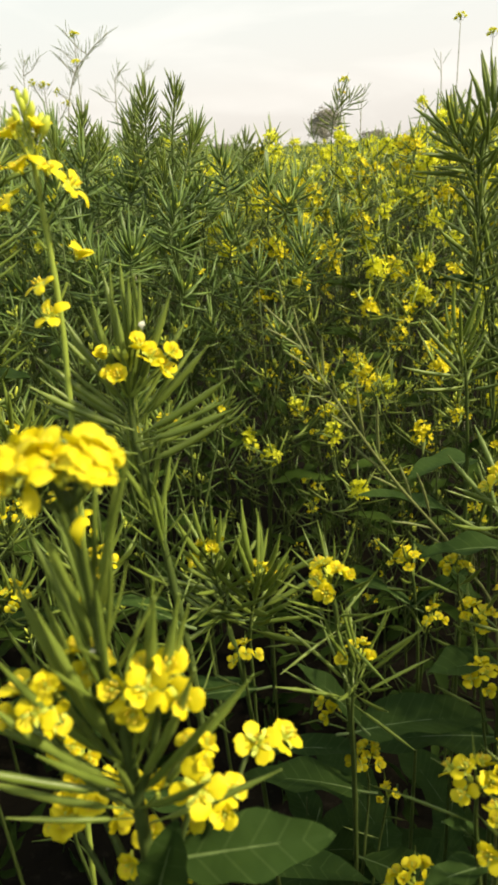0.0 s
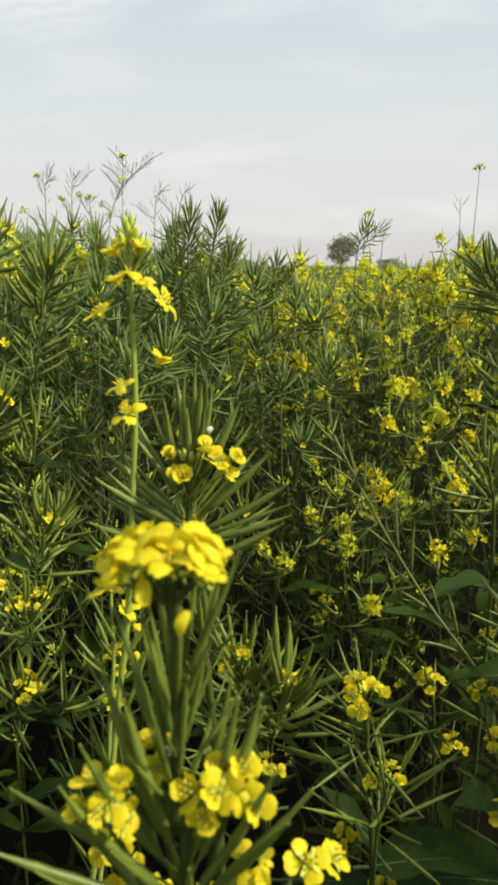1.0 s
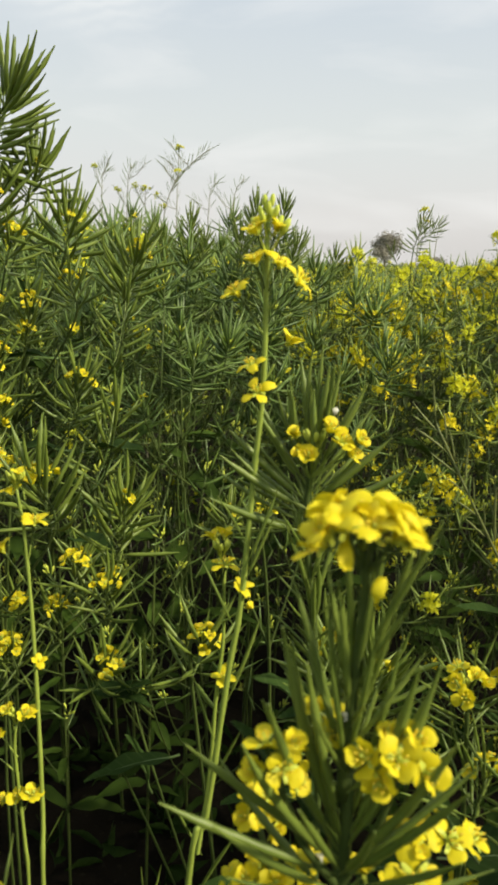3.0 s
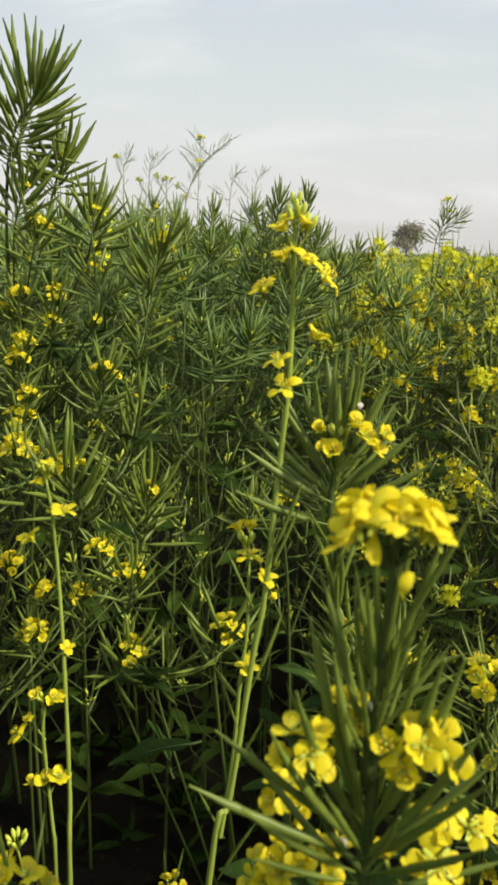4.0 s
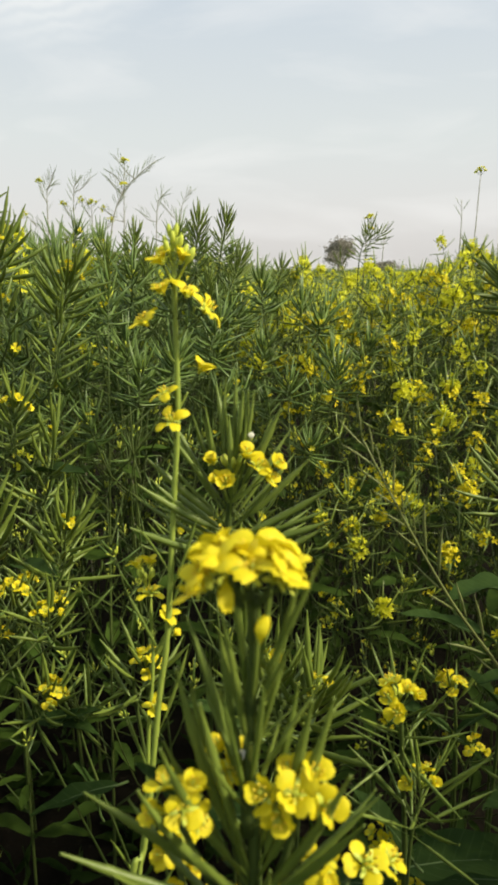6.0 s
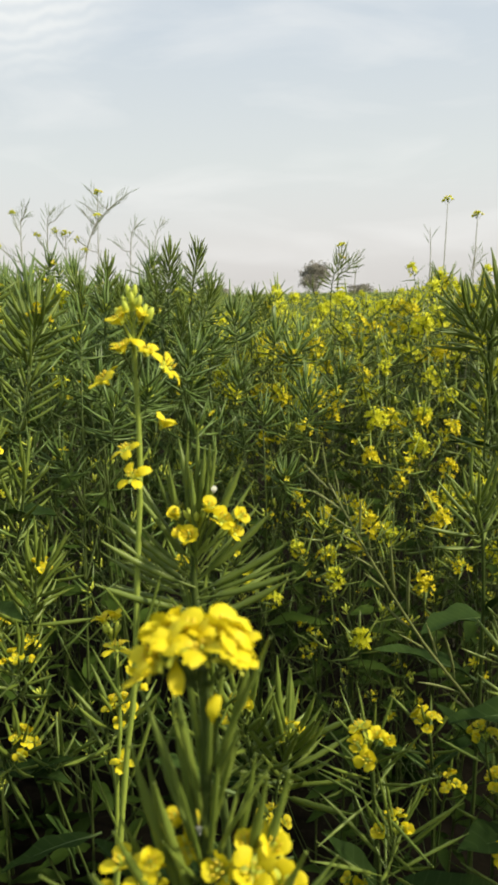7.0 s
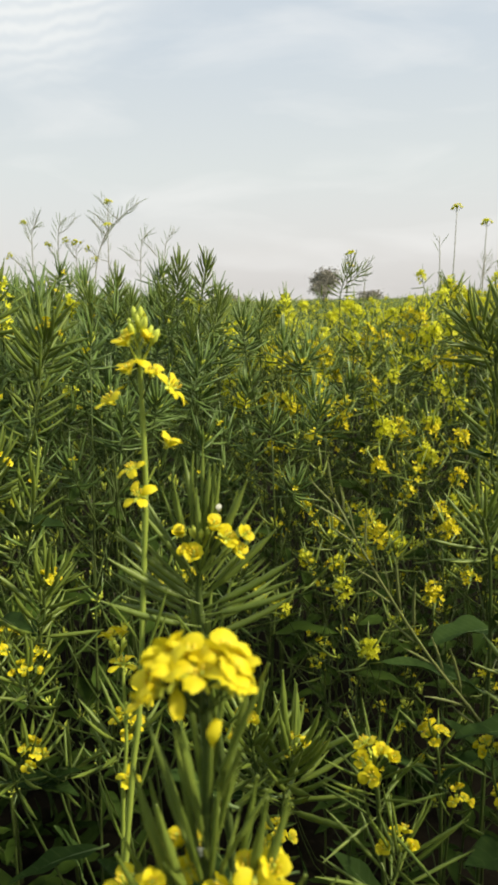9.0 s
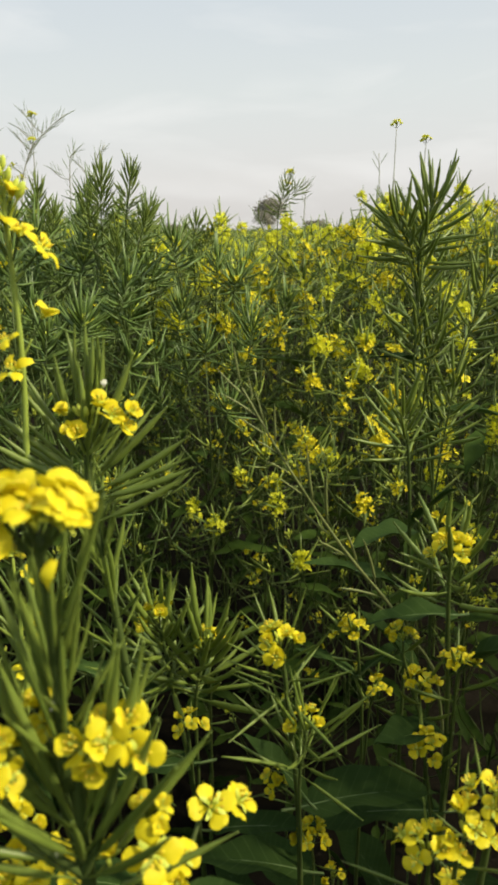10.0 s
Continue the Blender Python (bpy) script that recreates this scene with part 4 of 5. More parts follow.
def slender_pair():
    """Two thin stems with single flowers."""
    rnd = random.Random(104)
    L = Local(-0.19, 0.45)
    p = plant_at(-0.19, 0.45, "thin pale mustard stem with a few open flowers")
    stalk(p, [L(-0.19, 0.45, -0.02), L(-0.184, 0.455, 0.6), L(-0.178, 0.46, 0.958), L(-0.177, 0.465, 1.026), L(-0.178, 0.47, 1.125), L(-0.181, 0.474, 1.195), L(-0.184, 0.474, 1.228)], 0.0019, 0.0008, "stem", LIGHT_STEM)
    for c, z, s, o in (((-0.1755, 0.473, 1.207), 1.188, 1.0, 26), ((-0.1925, 0.473, 1.190), 1.170, 1.0, 45), ((-0.1755, 0.468, 1.125), 1.112, 0.75, 50),
                       ((-0.1865, 0.474, 1.224), 1.210, 0.75, 40), ((-0.181, 0.473, 1.234), 1.222, 0.65, 60)):
        flower_on(p, L(*c), L(-0.1795, 0.4735, z), rnd, s, o, LONG_PETAL)
    for i in range(8):
        part("bud", BUD_MESH, p, aim(L(-0.184, 0.474, 1.227), (0.45 * math.cos(i * 2.4), 0.45 * math.sin(i * 2.4), 1), 0, 0.85))
    for z, a in ((1.12, 0.5), (1.10, -0.45), (1.00, 0.5)):
        part("pod", THIN_POD[0], p, aim(L(-0.178, 0.469, z), (a, 0.1, 1), 0, 0.6))
    L = Local(-0.20, 0.45)
    p = plant_at(-0.20, 0.45, "thin pale mustard stem with three small flower heads")
    stalk(p, [L(-0.20, 0.45, -0.02), L(-0.194, 0.455, 0.6), L(-0.188, 0.462, 0.95), L(-0.189, 0.464, 1.004), L(-0.192, 0.466, 1.065), L(-0.190, 0.466, 1.086)], 0.0017, 0.0008, "stem", LIGHT_STEM)
    for c, z, s, o in (((-0.194, 0.465, 1.094), 1.080, 0.75, 45), ((-0.184, 0.465, 1.092), 1.078, 0.95, 40), ((-0.205, 0.464, 1.067), 1.052, 1.0, 30), ((-0.198, 0.464, 1.078), 1.064, 0.7, 55),
                       ((-0.190, 0.463, 1.036), 1.022, 0.95, 42), ((-0.183, 0.463, 1.039), 1.024, 0.9, 40), ((-0.198, 0.463, 1.034), 1.022, 0.75, 50)):
        flower_on(p, L(*c), L(-0.1905, 0.466, z), rnd, s, o, PETAL_MESH)
    for i in range(5):
        part("bud", BUD_MESH, p, aim(L(-0.190, 0.466, 1.085), (0.4 * math.cos(i * 2.4), 0.4 * math.sin(i * 2.4), 1), 0, 0.8))
    stalk(p, [L(-0.188, 0.460, 0.90), L(-0.203, 0.455, 0.96), L(-0.2065, 0.451, 0.995)], 0.0010, 0.0007, "branch", LIGHT_STEM)
    for c in ((-0.212, 0.449, 0.988), (-0.218, 0.450, 0.982)):
        flower_on(p, L(*c), L(-0.205, 0.453, 0.974), rnd, 0.9, 40)
    for i in range(9):
        part("bud", BUD_MESH, p, aim(L(-0.2065, 0.451, 0.993), (0.5 * math.cos(i * 2.4), 0.5 * math.sin(i * 2.4), 1), 0, 1.0))


def low_corner_head():
    rnd = random.Random(105)
    L = Local(-0.155, 0.34)
    p = plant_at(-0.155, 0.34, "short mustard shoot with one broad yellow head")
    shoot(p, L(-0.155, 0.34, -0.02), L(-0.147, 0.333, 1.062), L(-0.145, 0.331, 1.098), 6, 8, rnd, r=0.0020, name="stem")


def cluster_plant(foot, shoots, label, seed, leaves=(), joint=0.86):
    """A plant whose branches fork near the top, each with its tuft. shoots: base, tip, pods, flowers, pod length, flower size."""
    rnd = random.Random(seed)
    L = Local(*foot)
    p = plant_at(*foot, label)
    main = max(shoots, key=lambda q: q[1][2])
    b, t = L(*main[0]), L(*main[1])
    low = Vector((0, 0, -0.02))
    stalk(p, [low, Vector((rnd.uniform(-0.01, 0.01), 0, b.z * 0.45)), b * joint + Vector((-b.x * joint * 0.5, -b.y * joint * 0.5, 0)), b, t], 0.0026, 0.0011)
    for k, (base, tip, n_pods, n_flowers, length, size) in enumerate(shoots):
        bb, tt = L(*base), L(*tip)
        if (base, tip) != (main[0], main[1]):
            z = min(bb.z - 0.10, b.z * joint)
            f = z / b.z
            shoot(p, Vector((b.x * f * 0.5, b.y * f * 0.5, z)), bb, tt, n_pods, n_flowers, rnd, length, s=size)
        else:
            if n_pods:
                pods(p, bb, tt, n_pods, rnd, length)
            if n_flowers:
                head(p, tt, tt - bb, n_flowers, rnd, size)
    for at, d, long, wide in leaves:
        leaf(p, L(*at), d, long, wide, rnd, 0.22)
    return p


def close_plants():
    green, gold = "green mustard plant with spiky pod tufts and small flower heads", "leafy mustard plant with several yellow flower heads"
    cluster_plant((0.085, 0.50), (
        ((0.068, 0.476, 1.086), (0.064, 0.474, 1.124), 24, 7, 0.046, 0.85),
        ((0.074, 0.468, 1.040), (0.078, 0.466, 1.075), 22, 4, 0.054, 0.7),
        ((0.080, 0.51, 0.975), (0.066, 0.505, 1.000), 4, 5, 0.03, 0.7),
        ((0.092, 0.52, 0.905), (0.089, 0.518, 0.938), 4, 10, 0.03, 0.75),
        ((0.100, 0.52, 0.85), (0.106, 0.518, 0.90), 3, 4, 0.03, 0.6)), gold, 201,
        (((0.080, 0.51, 0.975), (1, 0.2, 0.06), 0.105, 0.038), ((0.085, 0.50, 0.93), (-0.8, 0.1, 0.25), 0.085, 0.026), ((0.085, 0.50, 0.86), (0.6, -0.4, 0.2), 0.075, 0.03),
         ((0.083, 0.49, 1.00), (-0.5, 0.2, 0.8), 0.06, 0.016), ((0.085, 0.5, 0.80), (-0.3, -0.5, 0.2), 0.08, 0.034)))
    cluster_plant((0.02, 0.56), (
        ((0.000, 0.522, 1.066), (-0.006, 0.520, 1.116), 36, 4, 0.050, 0.8),
        ((0.014, 0.525, 1.055), (0.022, 0.523, 1.096), 32, 5, 0.056, 0.7),
        ((0.010, 0.505, 1.020), (0.009, 0.502, 1.050), 3, 5, 0.03, 0.65)), green, 202,
        (((0.01, 0.53, 1.06), (-0.8, -0.2, 0.3), 0.05, 0.016), ((0.015, 0.53, 1.00), (-0.9, -0.1, 0.12), 0.09, 0.026), ((0.02, 0.54, 0.93), (0.6, -0.2, 0.3), 0.08, 0.02)))
    cluster_plant((0.17, 0.68), (
        ((0.156, 0.662, 0.975), (0.151, 0.662, 1.006), 7, 8, 0.045, 0.8),
        ((0.165, 0.655, 0.93), (0.168, 0.650, 0.955), 3, 5, 0.035, 0.7)), gold, 203,
        (((0.157, 0.662, 0.96), (-0.75, 0, 0.7), 0.07, 0.016), ((0.158, 0.662, 0.965), (0.6, -0.1, 0.75), 0.06, 0.016)))
    cluster_plant((0.20, 0.55), (
        ((0.178, 0.524, 1.115), (0.176, 0.520, 1.152), 14, 9, 0.050, 0.9),
        ((0.174, 0.548, 1.000), (0.171, 0.546, 1.034), 5, 7, 0.04, 0.8),
        ((0.160, 0.548, 1.055), (0.157, 0.546, 1.075), 3, 6, 0.04, 0.7),
        ((0.172, 0.522, 0.975), (0.168, 0.520, 1.004), 3, 7, 0.04, 0.8),
        ((0.190, 0.53, 1.035), (0.189, 0.526, 1.065), 4, 6, 0.04, 0.8)), gold, 204,
        (((0.19, 0.54, 1.05), (0.4, -0.4, 0.75), 0.08, 0.026), ((0.19, 0.54, 1.00), (-0.6, -0.3, 0.4), 0.07, 0.028), ((0.195, 0.54, 0.93), (-0.7, 0, 0.15), 0.11, 0.042),
         ((0.195, 0.54, 0.88), (0.3, -0.7, 0.1), 0.10, 0.04), ((0.19, 0.535, 1.10), (-0.9, 0.1, 0.1), 0.06, 0.022)))
    cluster_plant((0.125, 0.37), (
        ((0.112, 0.358, 1.075), (0.110, 0.355, 1.102), 3, 6, 0.035, 0.8),
        ((0.122, 0.357, 1.085), (0.124, 0.355, 1.112), 3, 5, 0.035, 0.8),
        ((0.136, 0.360, 1.095), (0.138, 0.358, 1.122), 4, 6, 0.035, 0.8),
        ((0.120, 0.352, 1.05), (0.121, 0.349, 1.078), 0, 4, 0.035, 0.8)), gold, 205,
        (((0.117, 0.36, 1.062), (-0.5, -0.1, 0.9), 0.030, 0.010), ((0.120, 0.36, 1.05), (-0.9, -0.2, 0.1), 0.032, 0.013), ((0.122, 0.365, 0.98), (0.2, -0.5, 0.5), 0.07, 0.026)))
    cluster_plant((0.11, 0.42), (
        ((0.099, 0.405, 0.945), (0.097, 0.400, 0.972), 4, 9, 0.03, 0.85),), gold, 206,
        (((0.105, 0.41, 0.90), (-0.8, -0.2, 0.1), 0.085, 0.04), ((0.105, 0.41, 0.86), (0.6, -0.5, 0.1), 0.10, 0.05)))
    cluster_plant((0.30, 0.86), (
        ((0.230, 0.802, 1.318), (0.214, 0.798, 1.350), 24, 3, 0.050, 0.6),
        ((0.236, 0.802, 1.310), (0.246, 0.798, 1.368), 44, 0, 0.052, 0.8),
        ((0.238, 0.806, 1.215), (0.240, 0.802, 1.310), 30, 0, 0.050, 0.8),
        ((0.252, 0.812, 1.180), (0.262, 0.808, 1.260), 26, 1, 0.050, 0.7),
        ((0.270, 0.80, 1.13), (0.275, 0.79, 1.20), 30, 2, 0.048, 0.8),
        ((0.300, 0.84, 1.22), (0.318, 0.83, 1.30), 26, 5, 0.050, 0.8)), "tall mustard plant topped by dense brushes of long pods", 207,
        (((0.265, 0.83, 1.16), (0.9, -0.1, 0.1), 0.09, 0.022), ((0.262, 0.83, 1.21), (-0.7, -0.1, 0.3), 0.06, 0.018), ((0.27, 0.83, 1.02), (-0.7, -0.4, 0.3), 0.11, 0.036)))
    cluster_plant((0.22, 0.72), (
        ((0.204, 0.700, 1.150), (0.194, 0.696, 1.195), 24, 1, 0.050, 0.7),
        ((0.225, 0.70, 1.04), (0.232, 0.695, 1.09), 12, 3, 0.045, 0.7)), green, 208,
        (((0.21, 0.71, 1.08), (0.3, -0.3, 0.8), 0.07, 0.020), ((0.21, 0.71, 1.02), (-0.8, 0, 0.5), 0.10, 0.022)))
    cluster_plant((-0.38, 0.84), (
        ((-0.346, 0.802, 1.425), (-0.312, 0.798, 1.490), 60, 0, 0.068, 0.6),
        ((-0.315, 0.830, 1.400), (-0.302, 0.828, 1.430), 30, 3, 0.056, 0.5),
        ((-0.344, 0.802, 1.365), (-0.330, 0.798, 1.402), 30, 3, 0.056, 0.5),
        ((-0.330, 0.802, 1.330), (-0.318, 0.798, 1.366), 22, 6, 0.046, 0.7)), "tall mustard plant topped by dense brushes of long pods", 209,
        (((-0.36, 0.83, 1.24), (0.7, -0.3, 0.3), 0.08, 0.02), ((-0.325, 0.80, 1.335), (0.5, -0.1, -0.55), 0.05, 0.014)))
    cluster_plant((-0.44, 0.95), (
        ((-0.280, 0.832, 1.345), (-0.272, 0.828, 1.382), 32, 4, 0.056, 0.6),
        ((-0.212, 0.806, 1.308), (-0.198, 0.803, 1.350), 40, 5, 0.050, 0.75),
        ((-0.225, 0.802, 1.24), (-0.207, 0.798, 1.300), 20, 0, 0.044, 0.8),
        ((-0.312, 0.80, 1.262), (-0.302, 0.795, 1.302), 20, 7, 0.044, 0.7),
        ((-0.262, 0.81, 1.292), (-0.266, 0.806, 1.325), 18, 5, 0.042, 0.6),
        ((-0.345, 0.80, 1.268), (-0.340, 0.795, 1.300), 16, 9, 0.040, 0.7)), green, 210,
        (((-0.26, 0.82, 1.15), (0.6, -0.4, 0.3), 0.09, 0.026),))
    cluster_plant((-0.48, 0.86), (
        ((-0.260, 0.778, 1.186), (-0.248, 0.772, 1.232), 32, 5, 0.046, 0.85),
        ((-0.240, 0.79, 1.12), (-0.215, 0.785, 1.20), 20, 1, 0.055, 0.7),
        ((-0.340, 0.78, 1.20), (-0.338, 0.775, 1.238), 14, 8, 0.045, 0.85),
        ((-0.335, 0.76, 1.155), (-0.330, 0.755, 1.185), 12, 7, 0.045, 0.85)), green, 211,
        (((-0.27, 0.785, 1.16), (-0.8, -0.2, 0.2), 0.06, 0.022), ((-0.27, 0.79, 1.06), (0.5, -0.5, 0.3), 0.09, 0.03)))
    cluster_plant((-0.47, 0.75), (
        ((-0.226, 0.630, 1.135), (-0.234, 0.624, 1.180), 26, 9, 0.055, 0.85),
        ((-0.280, 0.66, 1.150), (-0.286, 0.655, 1.184), 16, 10, 0.045, 0.85),
        ((-0.200, 0.70, 1.080), (-0.184, 0.696, 1.138), 28, 3, 0.055, 0.7),
        ((-0.222, 0.66, 1.065), (-0.219, 0.655, 1.096), 10, 6, 0.04, 0.75),
        ((-0.238, 0.66, 1.020), (-0.237, 0.655, 1.052), 10, 8, 0.04, 0.75),
        ((-0.195, 0.66, 1.045), (-0.193, 0.655, 1.076), 18, 5, 0.045, 0.75),
        ((-0.275, 0.65, 0.985), (-0.277, 0.645, 1.018), 12, 10, 0.04, 0.75)), green, 212,
        (((-0.22, 0.65, 0.98), (0.7, -0.3, 0.3), 0.08, 0.022),), 0.80)
    cluster_plant((-0.06, 0.66), (
        ((-0.200, 0.628, 0.992), (-0.184, 0.624, 1.022), 22, 7, 0.046, 0.8),
        ((-0.165, 0.63, 0.99), (-0.150, 0.628, 1.01), 10, 0, 0.045, 0.8),
        ((-0.110, 0.602, 1.030), (-0.101, 0.598, 1.066), 18, 7, 0.050, 0.8)), "mustard plant with bare angled stalks, long leaves and small tufts", 213,
        (((-0.125, 0.590, 0.968), (-1, -0.35, 0.06), 0.066, 0.017), ((-0.152, 0.632, 0.90), (-0.15, 0, 1), 0.055, 0.014), ((-0.185, 0.628, 0.992), (0.8, -0.1, 0.6), 0.045, 0.014)), 0.62)
    cluster_plant((-0.45, 0.72), (
        ((-0.334, 0.782, 1.238), (-0.331, 0.779, 1.256), 14, 8, 0.036, 0.70),
        ((-0.312, 0.802, 1.258), (-0.310, 0.799, 1.275), 12, 7, 0.036, 0.65),
        ((-0.360, 0.802, 1.266), (-0.358, 0.799, 1.284), 12, 8, 0.036, 0.70),
        ((-0.326, 0.762, 1.188), (-0.323, 0.759, 1.206), 14, 8, 0.038, 0.70),
        ((-0.320, 0.722, 1.150), (-0.317, 0.719, 1.168), 14, 9, 0.038, 0.75),
        ((-0.288, 0.702, 1.146), (-0.286, 0.699, 1.164), 16, 6, 0.040, 0.65)), "branched mustard plant with many small golden heads", 220)
    cluster_plant((-0.38, 0.70), (
        ((-0.306, 0.662, 1.058), (-0.303, 0.659, 1.076), 16, 10, 0.036, 0.75),
        ((-0.294, 0.702, 1.014), (-0.292, 0.699, 1.031), 14, 9, 0.036, 0.70),
        ((-0.289, 0.662, 0.990), (-0.287, 0.659, 1.007), 14, 9, 0.036, 0.70),
        ((-0.234, 0.802, 0.996), (-0.232, 0.799, 1.014), 18, 6, 0.042, 0.70),
        ((-0.242, 0.896, 1.042), (-0.239, 0.893, 1.062), 30, 5, 0.052, 0.65),
        ((-0.288, 0.869, 0.986), (-0.286, 0.866, 1.005), 22, 6, 0.046, 0.70)), "branched mustard plant with many small golden heads", 221)
    cluster_plant((-0.05, 0.84), (
        ((-0.070, 0.802, 1.078), (-0.068, 0.799, 1.098), 22, 5, 0.042, 0.65),
        ((-0.110, 0.842, 1.050), (-0.106, 0.838, 1.080), 24, 2, 0.044, 0.60),
        ((-0.020, 0.862, 1.060), (-0.016, 0.858, 1.090), 24, 2, 0.044, 0.60)), "green mustard plant with spiky pod tufts and small flower heads", 222)
    cluster_plant((-0.12, 0.52), (
        ((-0.125, 0.50, 0.89), (-0.122, 0.498, 0.92), 8, 6, 0.035, 0.6),), gold, 214, ())
    # far taller plants that stand out against the sky
    cluster_plant((-0.12, 1.46), (
        ((-0.140, 1.44, 1.340), (-0.133, 1.438, 1.440), 80, 0, 0.046, 1),
        ((-0.152, 1.43, 1.300), (-0.162, 1.428, 1.395), 44, 0, 0.046, 1),
        ((-0.098, 1.44, 1.345), (-0.081, 1.438, 1.445), 60, 0, 0.042, 1),
        ((-0.080, 1.43, 1.310), (-0.056, 1.428, 1.376), 46, 0, 0.046, 1),
        ((-0.118, 1.42, 1.260), (-0.112, 1.418, 1.340), 46, 0, 0.046, 1)), "tall mustard plant rising above the crop with thick pod brushes", 215)
    cluster_plant((-0.30, 1.62), (
        ((-0.288, 1.60, 1.330), (-0.279, 1.598, 1.422), 64, 0, 0.050, 1),
        ((-0.262, 1.60, 1.320), (-0.250, 1.598, 1.385), 44, 0, 0.046, 1),
        ((-0.330, 1.59, 1.310), (-0.340, 1.588, 1.390), 48, 0, 0.048, 1)), "tall mustard plant rising above the crop with thick pod brushes", 216)
    cluster_plant((-0.44, 1.66), (
        ((-0.430, 1.64, 1.330), (-0.424, 1.638, 1.402), 46, 2, 0.048, 1),
        ((-0.470, 1.64, 1.310), (-0.480, 1.638, 1.380), 44, 0, 0.048, 1)), "tall mustard plant rising above the crop with thick pod brushes", 218)
    cluster_plant((0.025, 1.92), (
        ((0.020, 1.90, 1.310), (0.031, 1.898, 1.362), 40, 0, 0.048, 1),
        ((0.050, 1.90, 1.290), (0.062, 1.898, 1.335), 30, 2, 0.046, 1)), "tall mustard plant rising above the crop with thick pod brushes", 219)
    cluster_plant((0.29, 2.42), (
        ((0.288, 2.40, 1.385), (0.315, 2.398, 1.478), 26, 2, 0.060, 0.9),
        ((0.315, 2.40, 1.430), (0.350, 2.398, 1.466), 16, 0, 0.056, 0.9),
        ((0.240, 2.40, 1.35), (0.226, 2.398, 1.390), 9, 0, 0.046, 0.9)), "lone pod-bearing mustard shoot above the crop", 217)


def leaning_stalk():
    """A bare seed stalk that leans across the gap, with spaced pale pods."""
    rnd = random.Random(106)
    L = Local(0.24, 0.62)
    p = plant_at(0.24, 0.62, "leaning pale seed stalk with widely spaced pods")
    c = [L(0.24, 0.62, -0.02), L(0.235, 0.62, 0.6), L(0.215, 0.61, 0.95), L(0.177, 0.60, 1.048), L(0.121, 0.58, 1.131), L(0.080, 0.56, 1.20), L(0.051, 0.56, 1.254)]
    stalk(p, c, 0.0018, 0.0006, "stem", PALE)
    line = curve_points(c, 8)[22:]
    for i, q in enumerate(line):
        d = (line[min(i + 1, len(line) - 1)] - line[max(i - 1, 0)]).normalized()
        small = 1.0 if i < 15 else 0.62
        if i < 15 and i % 3 == 1:
            continue
        side = Vector((-0.9, -0.1, -0.15)) if i % 2 else Vector((0.55, -0.1, 0.75))
        part("pod", PALE_POD[i % 2], p, aim(q, d * 0.9 + side * rnd.uniform(0.3, 0.65), rnd.uniform(0, 360), rnd.uniform(0.8, 1.3) * small))
    leaf(p, L(0.20, 0.605, 0.99), (-0.5, 0.1, 0.75), 0.09, 0.020, rnd, 0.1)


def seed_stalk(line, seed, label, n_pods=24, twigs=0, blooms=0, start=0.45):
    """A thin stalk against the sky, feathery with short thin pods, with a few pale twigs and small blooms."""
    rnd = random.Random(seed)
    L = Local(line[0][0], line[0][1])
    p = plant_at(line[0][0], line[0][1], label)
    pts = [L(*q) for q in line]
    stalk(p, pts, 0.0030, 0.0011, "stem", DRY)
    c = curve_points(pts, 12)
    first = int(len(c) * start)
    for i in range(n_pods):
        k = first + (len(c) - 2 - first) * i / max(1, n_pods)
        q = c[int(k)]
        d = (c[int(k) + 1] - q).normalized()
        side = Vector((0.75 if i % 2 else -0.75, rnd.uniform(-0.4, 0.4), 0.1))
        part("pod", THIN_POD[i % 2], p, aim(q, d + side * rnd.uniform(0.6, 1.0), rnd.uniform(0, 360), rnd.uniform(1.0, 1.5)))
    for i in range(twigs):
        q = c[first + int((len(c) - 3 - first) * (i + 0.3) / twigs * 0.7)]
        e = q + Vector((rnd.choice((-1, 1)) * rnd.uniform(0.03, 0.08), rnd.uniform(-0.03, 0.03), rnd.uniform(0.04, 0.09)))
        stalk(p, [q, q.lerp(e, 0.5) + Vector((0, 0, -0.012)), e], 0.0017, 0.0010, "twig", DRY)
        for k in range(9):
            t = 0.25 + 0.75 * k / 9
            part("pod", THIN_POD[k % 2], p, aim(q.lerp(e, t), (e - q).normalized() + Vector((0.6 if k % 2 else -0.6, 0, 0.2)), rnd.uniform(0, 360), rnd.uniform(0.8, 1.2)))
        if i < blooms:
            head(p, e, e - q, 4, rnd, 1.2, 0.8, 5, petals=LEMON_PETAL)
    if blooms > twigs:
        head(p, pts[-1], pts[-1] - pts[-2], 6, rnd, 1.3, 0.9, 7, petals=LEMON_PETAL)
    return p


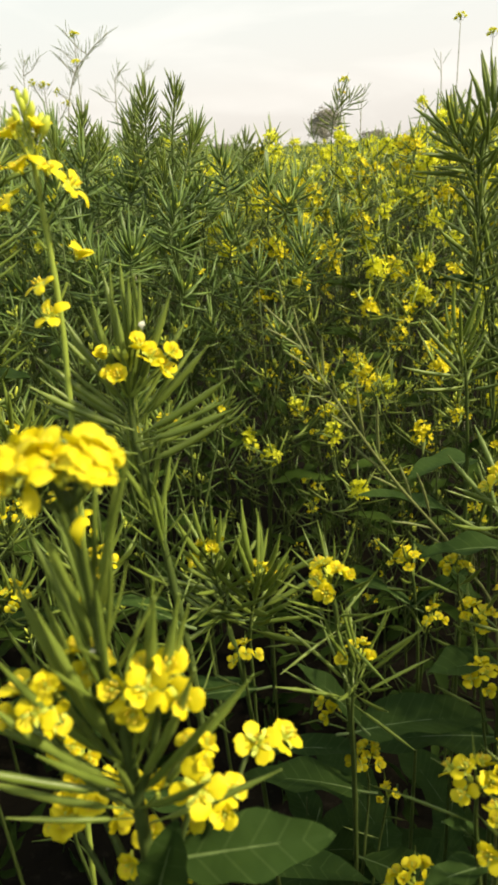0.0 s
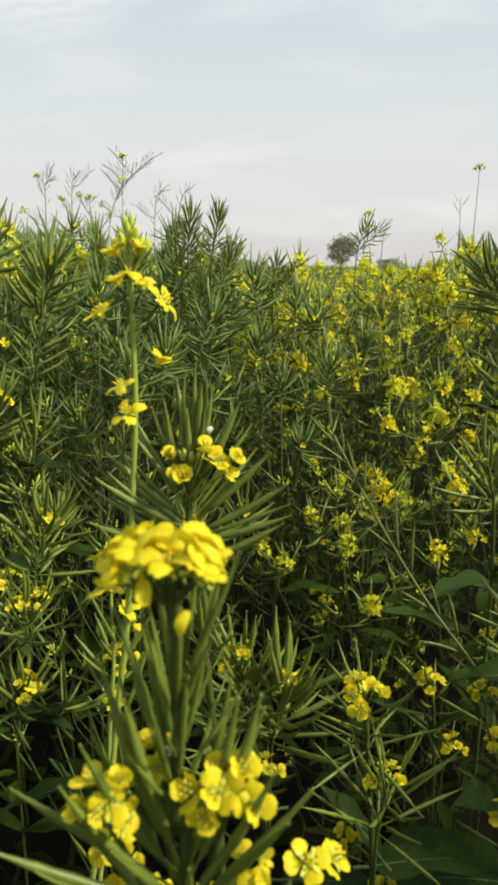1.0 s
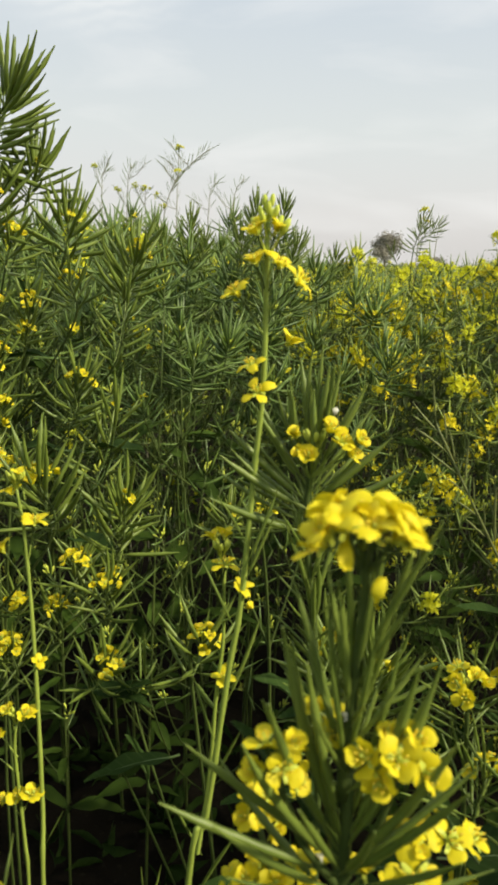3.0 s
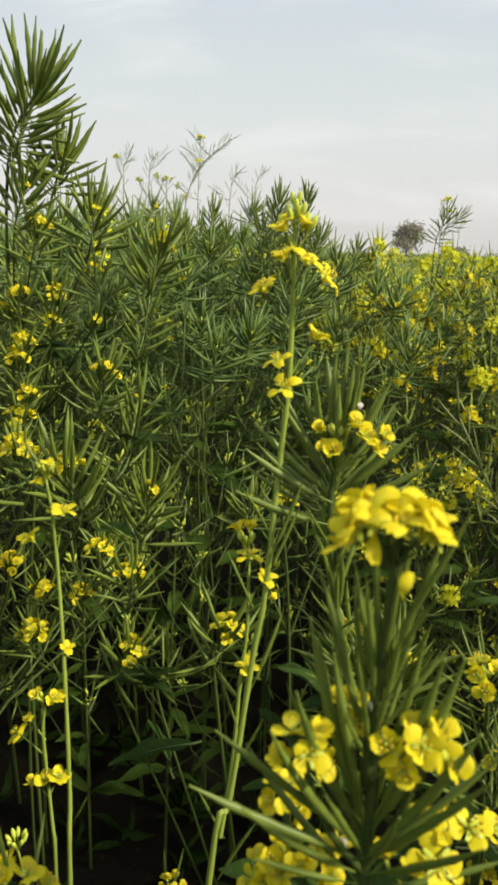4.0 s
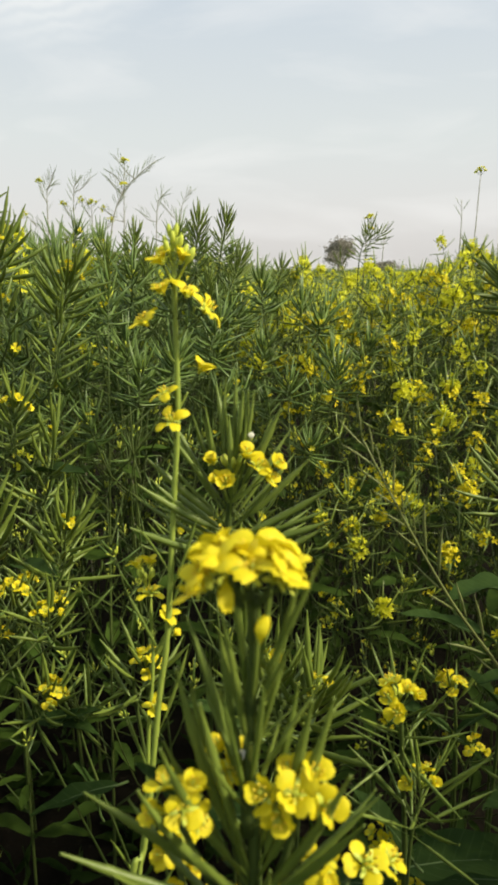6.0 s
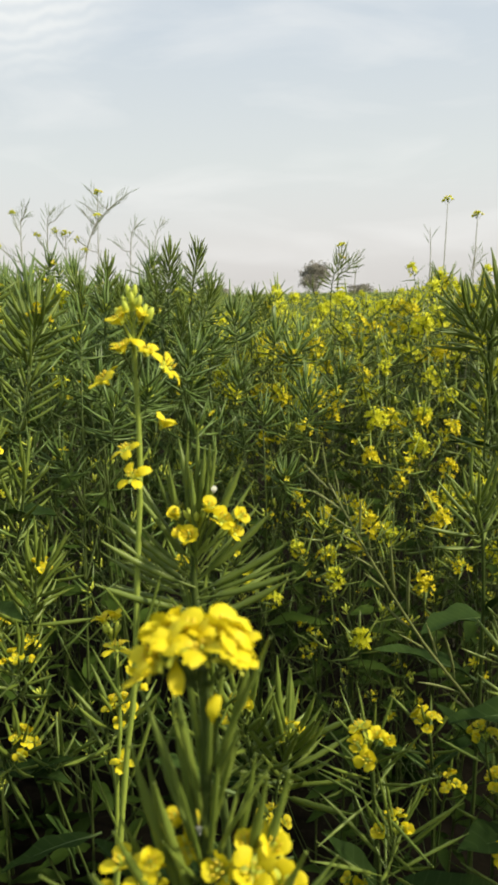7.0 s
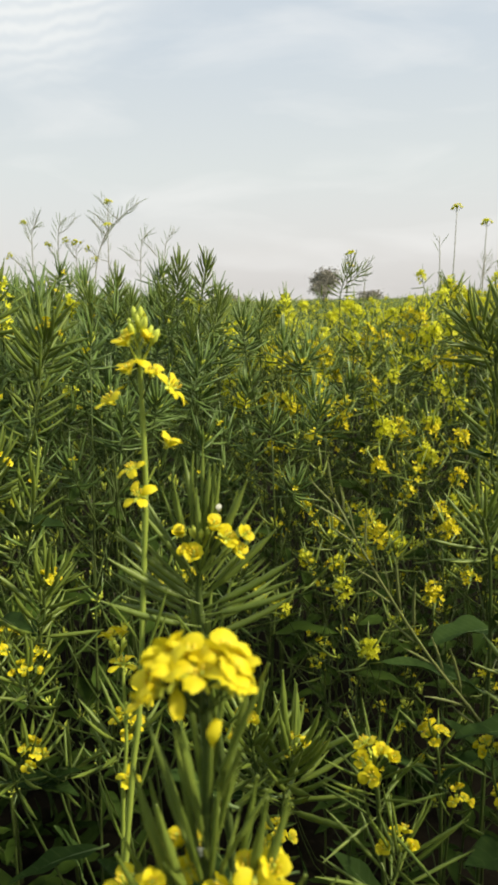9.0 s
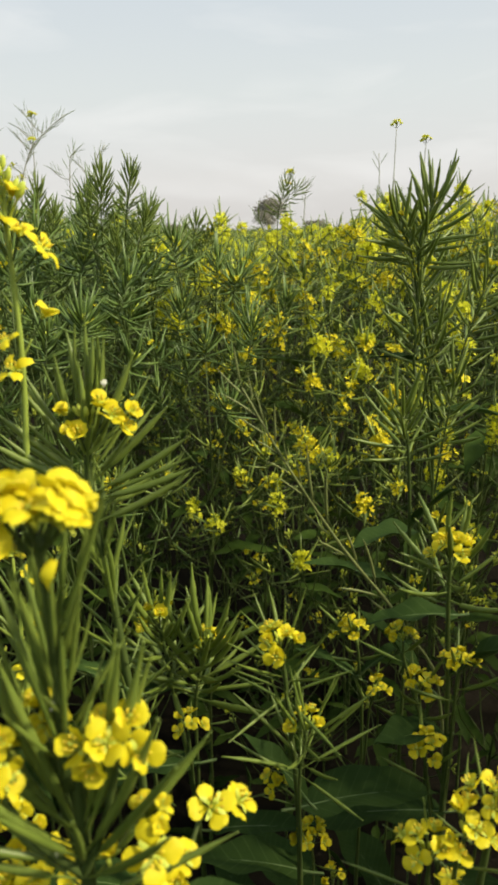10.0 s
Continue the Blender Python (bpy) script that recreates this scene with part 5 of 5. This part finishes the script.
def skyline():
    dry, bloom = "thin dry feathery seed stalk above the crop", "thin tall stalk with a small yellow bloom at its tip"
    seed_stalk(((-0.64, 3.00, -0.02), (-0.65, 3.00, 0.9), (-0.637, 3.00, 1.44), (-0.591, 3.00, 1.634), (-0.520, 3.00, 1.715), (-0.441, 3.00, 1.774)), 301, dry, 34, 4, 1, 0.55)
    seed_stalk(((-0.60, 3.05, -0.02), (-0.60, 3.05, 0.9), (-0.585, 3.05, 1.55), (-0.575, 3.05, 1.773)), 302, bloom, 10, 1, 2, 0.6)
    seed_stalk(((-0.88, 2.98, -0.02), (-0.88, 2.98, 0.9), (-0.876, 2.98, 1.588), (-0.859, 2.98, 1.691)), 303, dry, 14, 3, 2, 0.6)
    seed_stalk(((-0.80, 3.02, -0.02), (-0.80, 3.02, 0.9), (-0.782, 3.02, 1.59), (-0.762, 3.02, 1.712)), 304, dry, 16, 2, 1, 0.6)
    seed_stalk(((-0.71, 3.00, -0.02), (-0.71, 3.00, 0.9), (-0.705, 3.00, 1.50), (-0.703, 3.00, 1.612)), 311, bloom, 6, 2, 3, 0.6)
    seed_stalk(((-0.40, 3.10, -0.02), (-0.40, 3.10, 0.9), (-0.363, 3.10, 1.553), (-0.314, 3.10, 1.679)), 305, dry, 12, 1, 0, 0.6)
    seed_stalk(((-0.47, 3.06, -0.02), (-0.47, 3.06, 0.9), (-0.455, 3.06, 1.55), (-0.425, 3.06, 1.66)), 312, dry, 14, 1, 0, 0.6)
    seed_stalk(((0.76, 2.80, -0.02), (0.75, 2.80, 0.9), (0.765, 2.80, 1.50), (0.769, 2.80, 1.695)), 306, bloom, 0, 0, 1)
    seed_stalk(((0.81, 2.60, -0.02), (0.80, 2.60, 0.9), (0.812, 2.60, 1.45), (0.816, 2.60, 1.620)), 307, bloom, 0, 0, 1)
    seed_stalk(((0.70, 2.80, -0.02), (0.70, 2.80, 0.9), (0.712, 2.80, 1.45), (0.707, 2.80, 1.605)), 308, dry, 3, 0, 0, 0.8)
    seed_stalk(((0.50, 3.30, -0.02), (0.50, 3.30, 0.9), (0.51, 3.30, 1.42), (0.53, 3.30, 1.56)), 309, dry, 8, 0, 0, 0.7)
    seed_stalk(((0.38, 3.00, -0.02), (0.38, 3.00, 0.9), (0.39, 3.00, 1.42), (0.405, 3.00, 1.55)), 313, bloom, 4, 0, 1, 0.7)
    seed_stalk(((0.98, 3.20, -0.02), (0.98, 3.20, 0.9), (1.00, 3.20, 1.42), (1.02, 3.20, 1.56)), 310, dry, 8, 1, 0, 0.7)


def low_leaves():
    """Young plants with broad leaves that fill the shade under the taller ones."""
    rnd = random.Random(107)
    sizes = ((0.15, 0.058), (0.12, 0.046), (0.17, 0.066), (0.10, 0.036))
    spots = [(0.02, 0.72), (0.07, 0.86), (0.14, 0.62), (0.16, 0.80), (0.24, 0.66), (0.19, 0.50), (0.28, 0.90)]
    for x, y in spots:
        h = rnd.uniform(0.42, 0.60)
        p = plant_at(x, y, "young leafy mustard plant with broad dark leaves")
        stalk(p, [Vector((0, 0, -0.02)), Vector((rnd.uniform(-0.02, 0.02), 0, h * 0.5)), Vector((rnd.uniform(-0.02, 0.02), rnd.uniform(-0.02, 0.02), h))], 0.0028, 0.0014)
        for i in range(8):
            a = i * 2.4 + rnd.uniform(-0.4, 0.4)
            long, wide = sizes[(i + int(x * 50)) % 4]
            leaf(p, Vector((0, 0, h * (0.40 + 0.58 * i / 8))), (math.cos(a), math.sin(a), rnd.uniform(0.15, 0.75)), long, wide, rnd, 0.35, 0.10)


low_leaves()
near_plant()
tall_raceme()
pod_fan()
slender_pair()
low_corner_head()
close_plants()
leaning_stalk()
skyline()
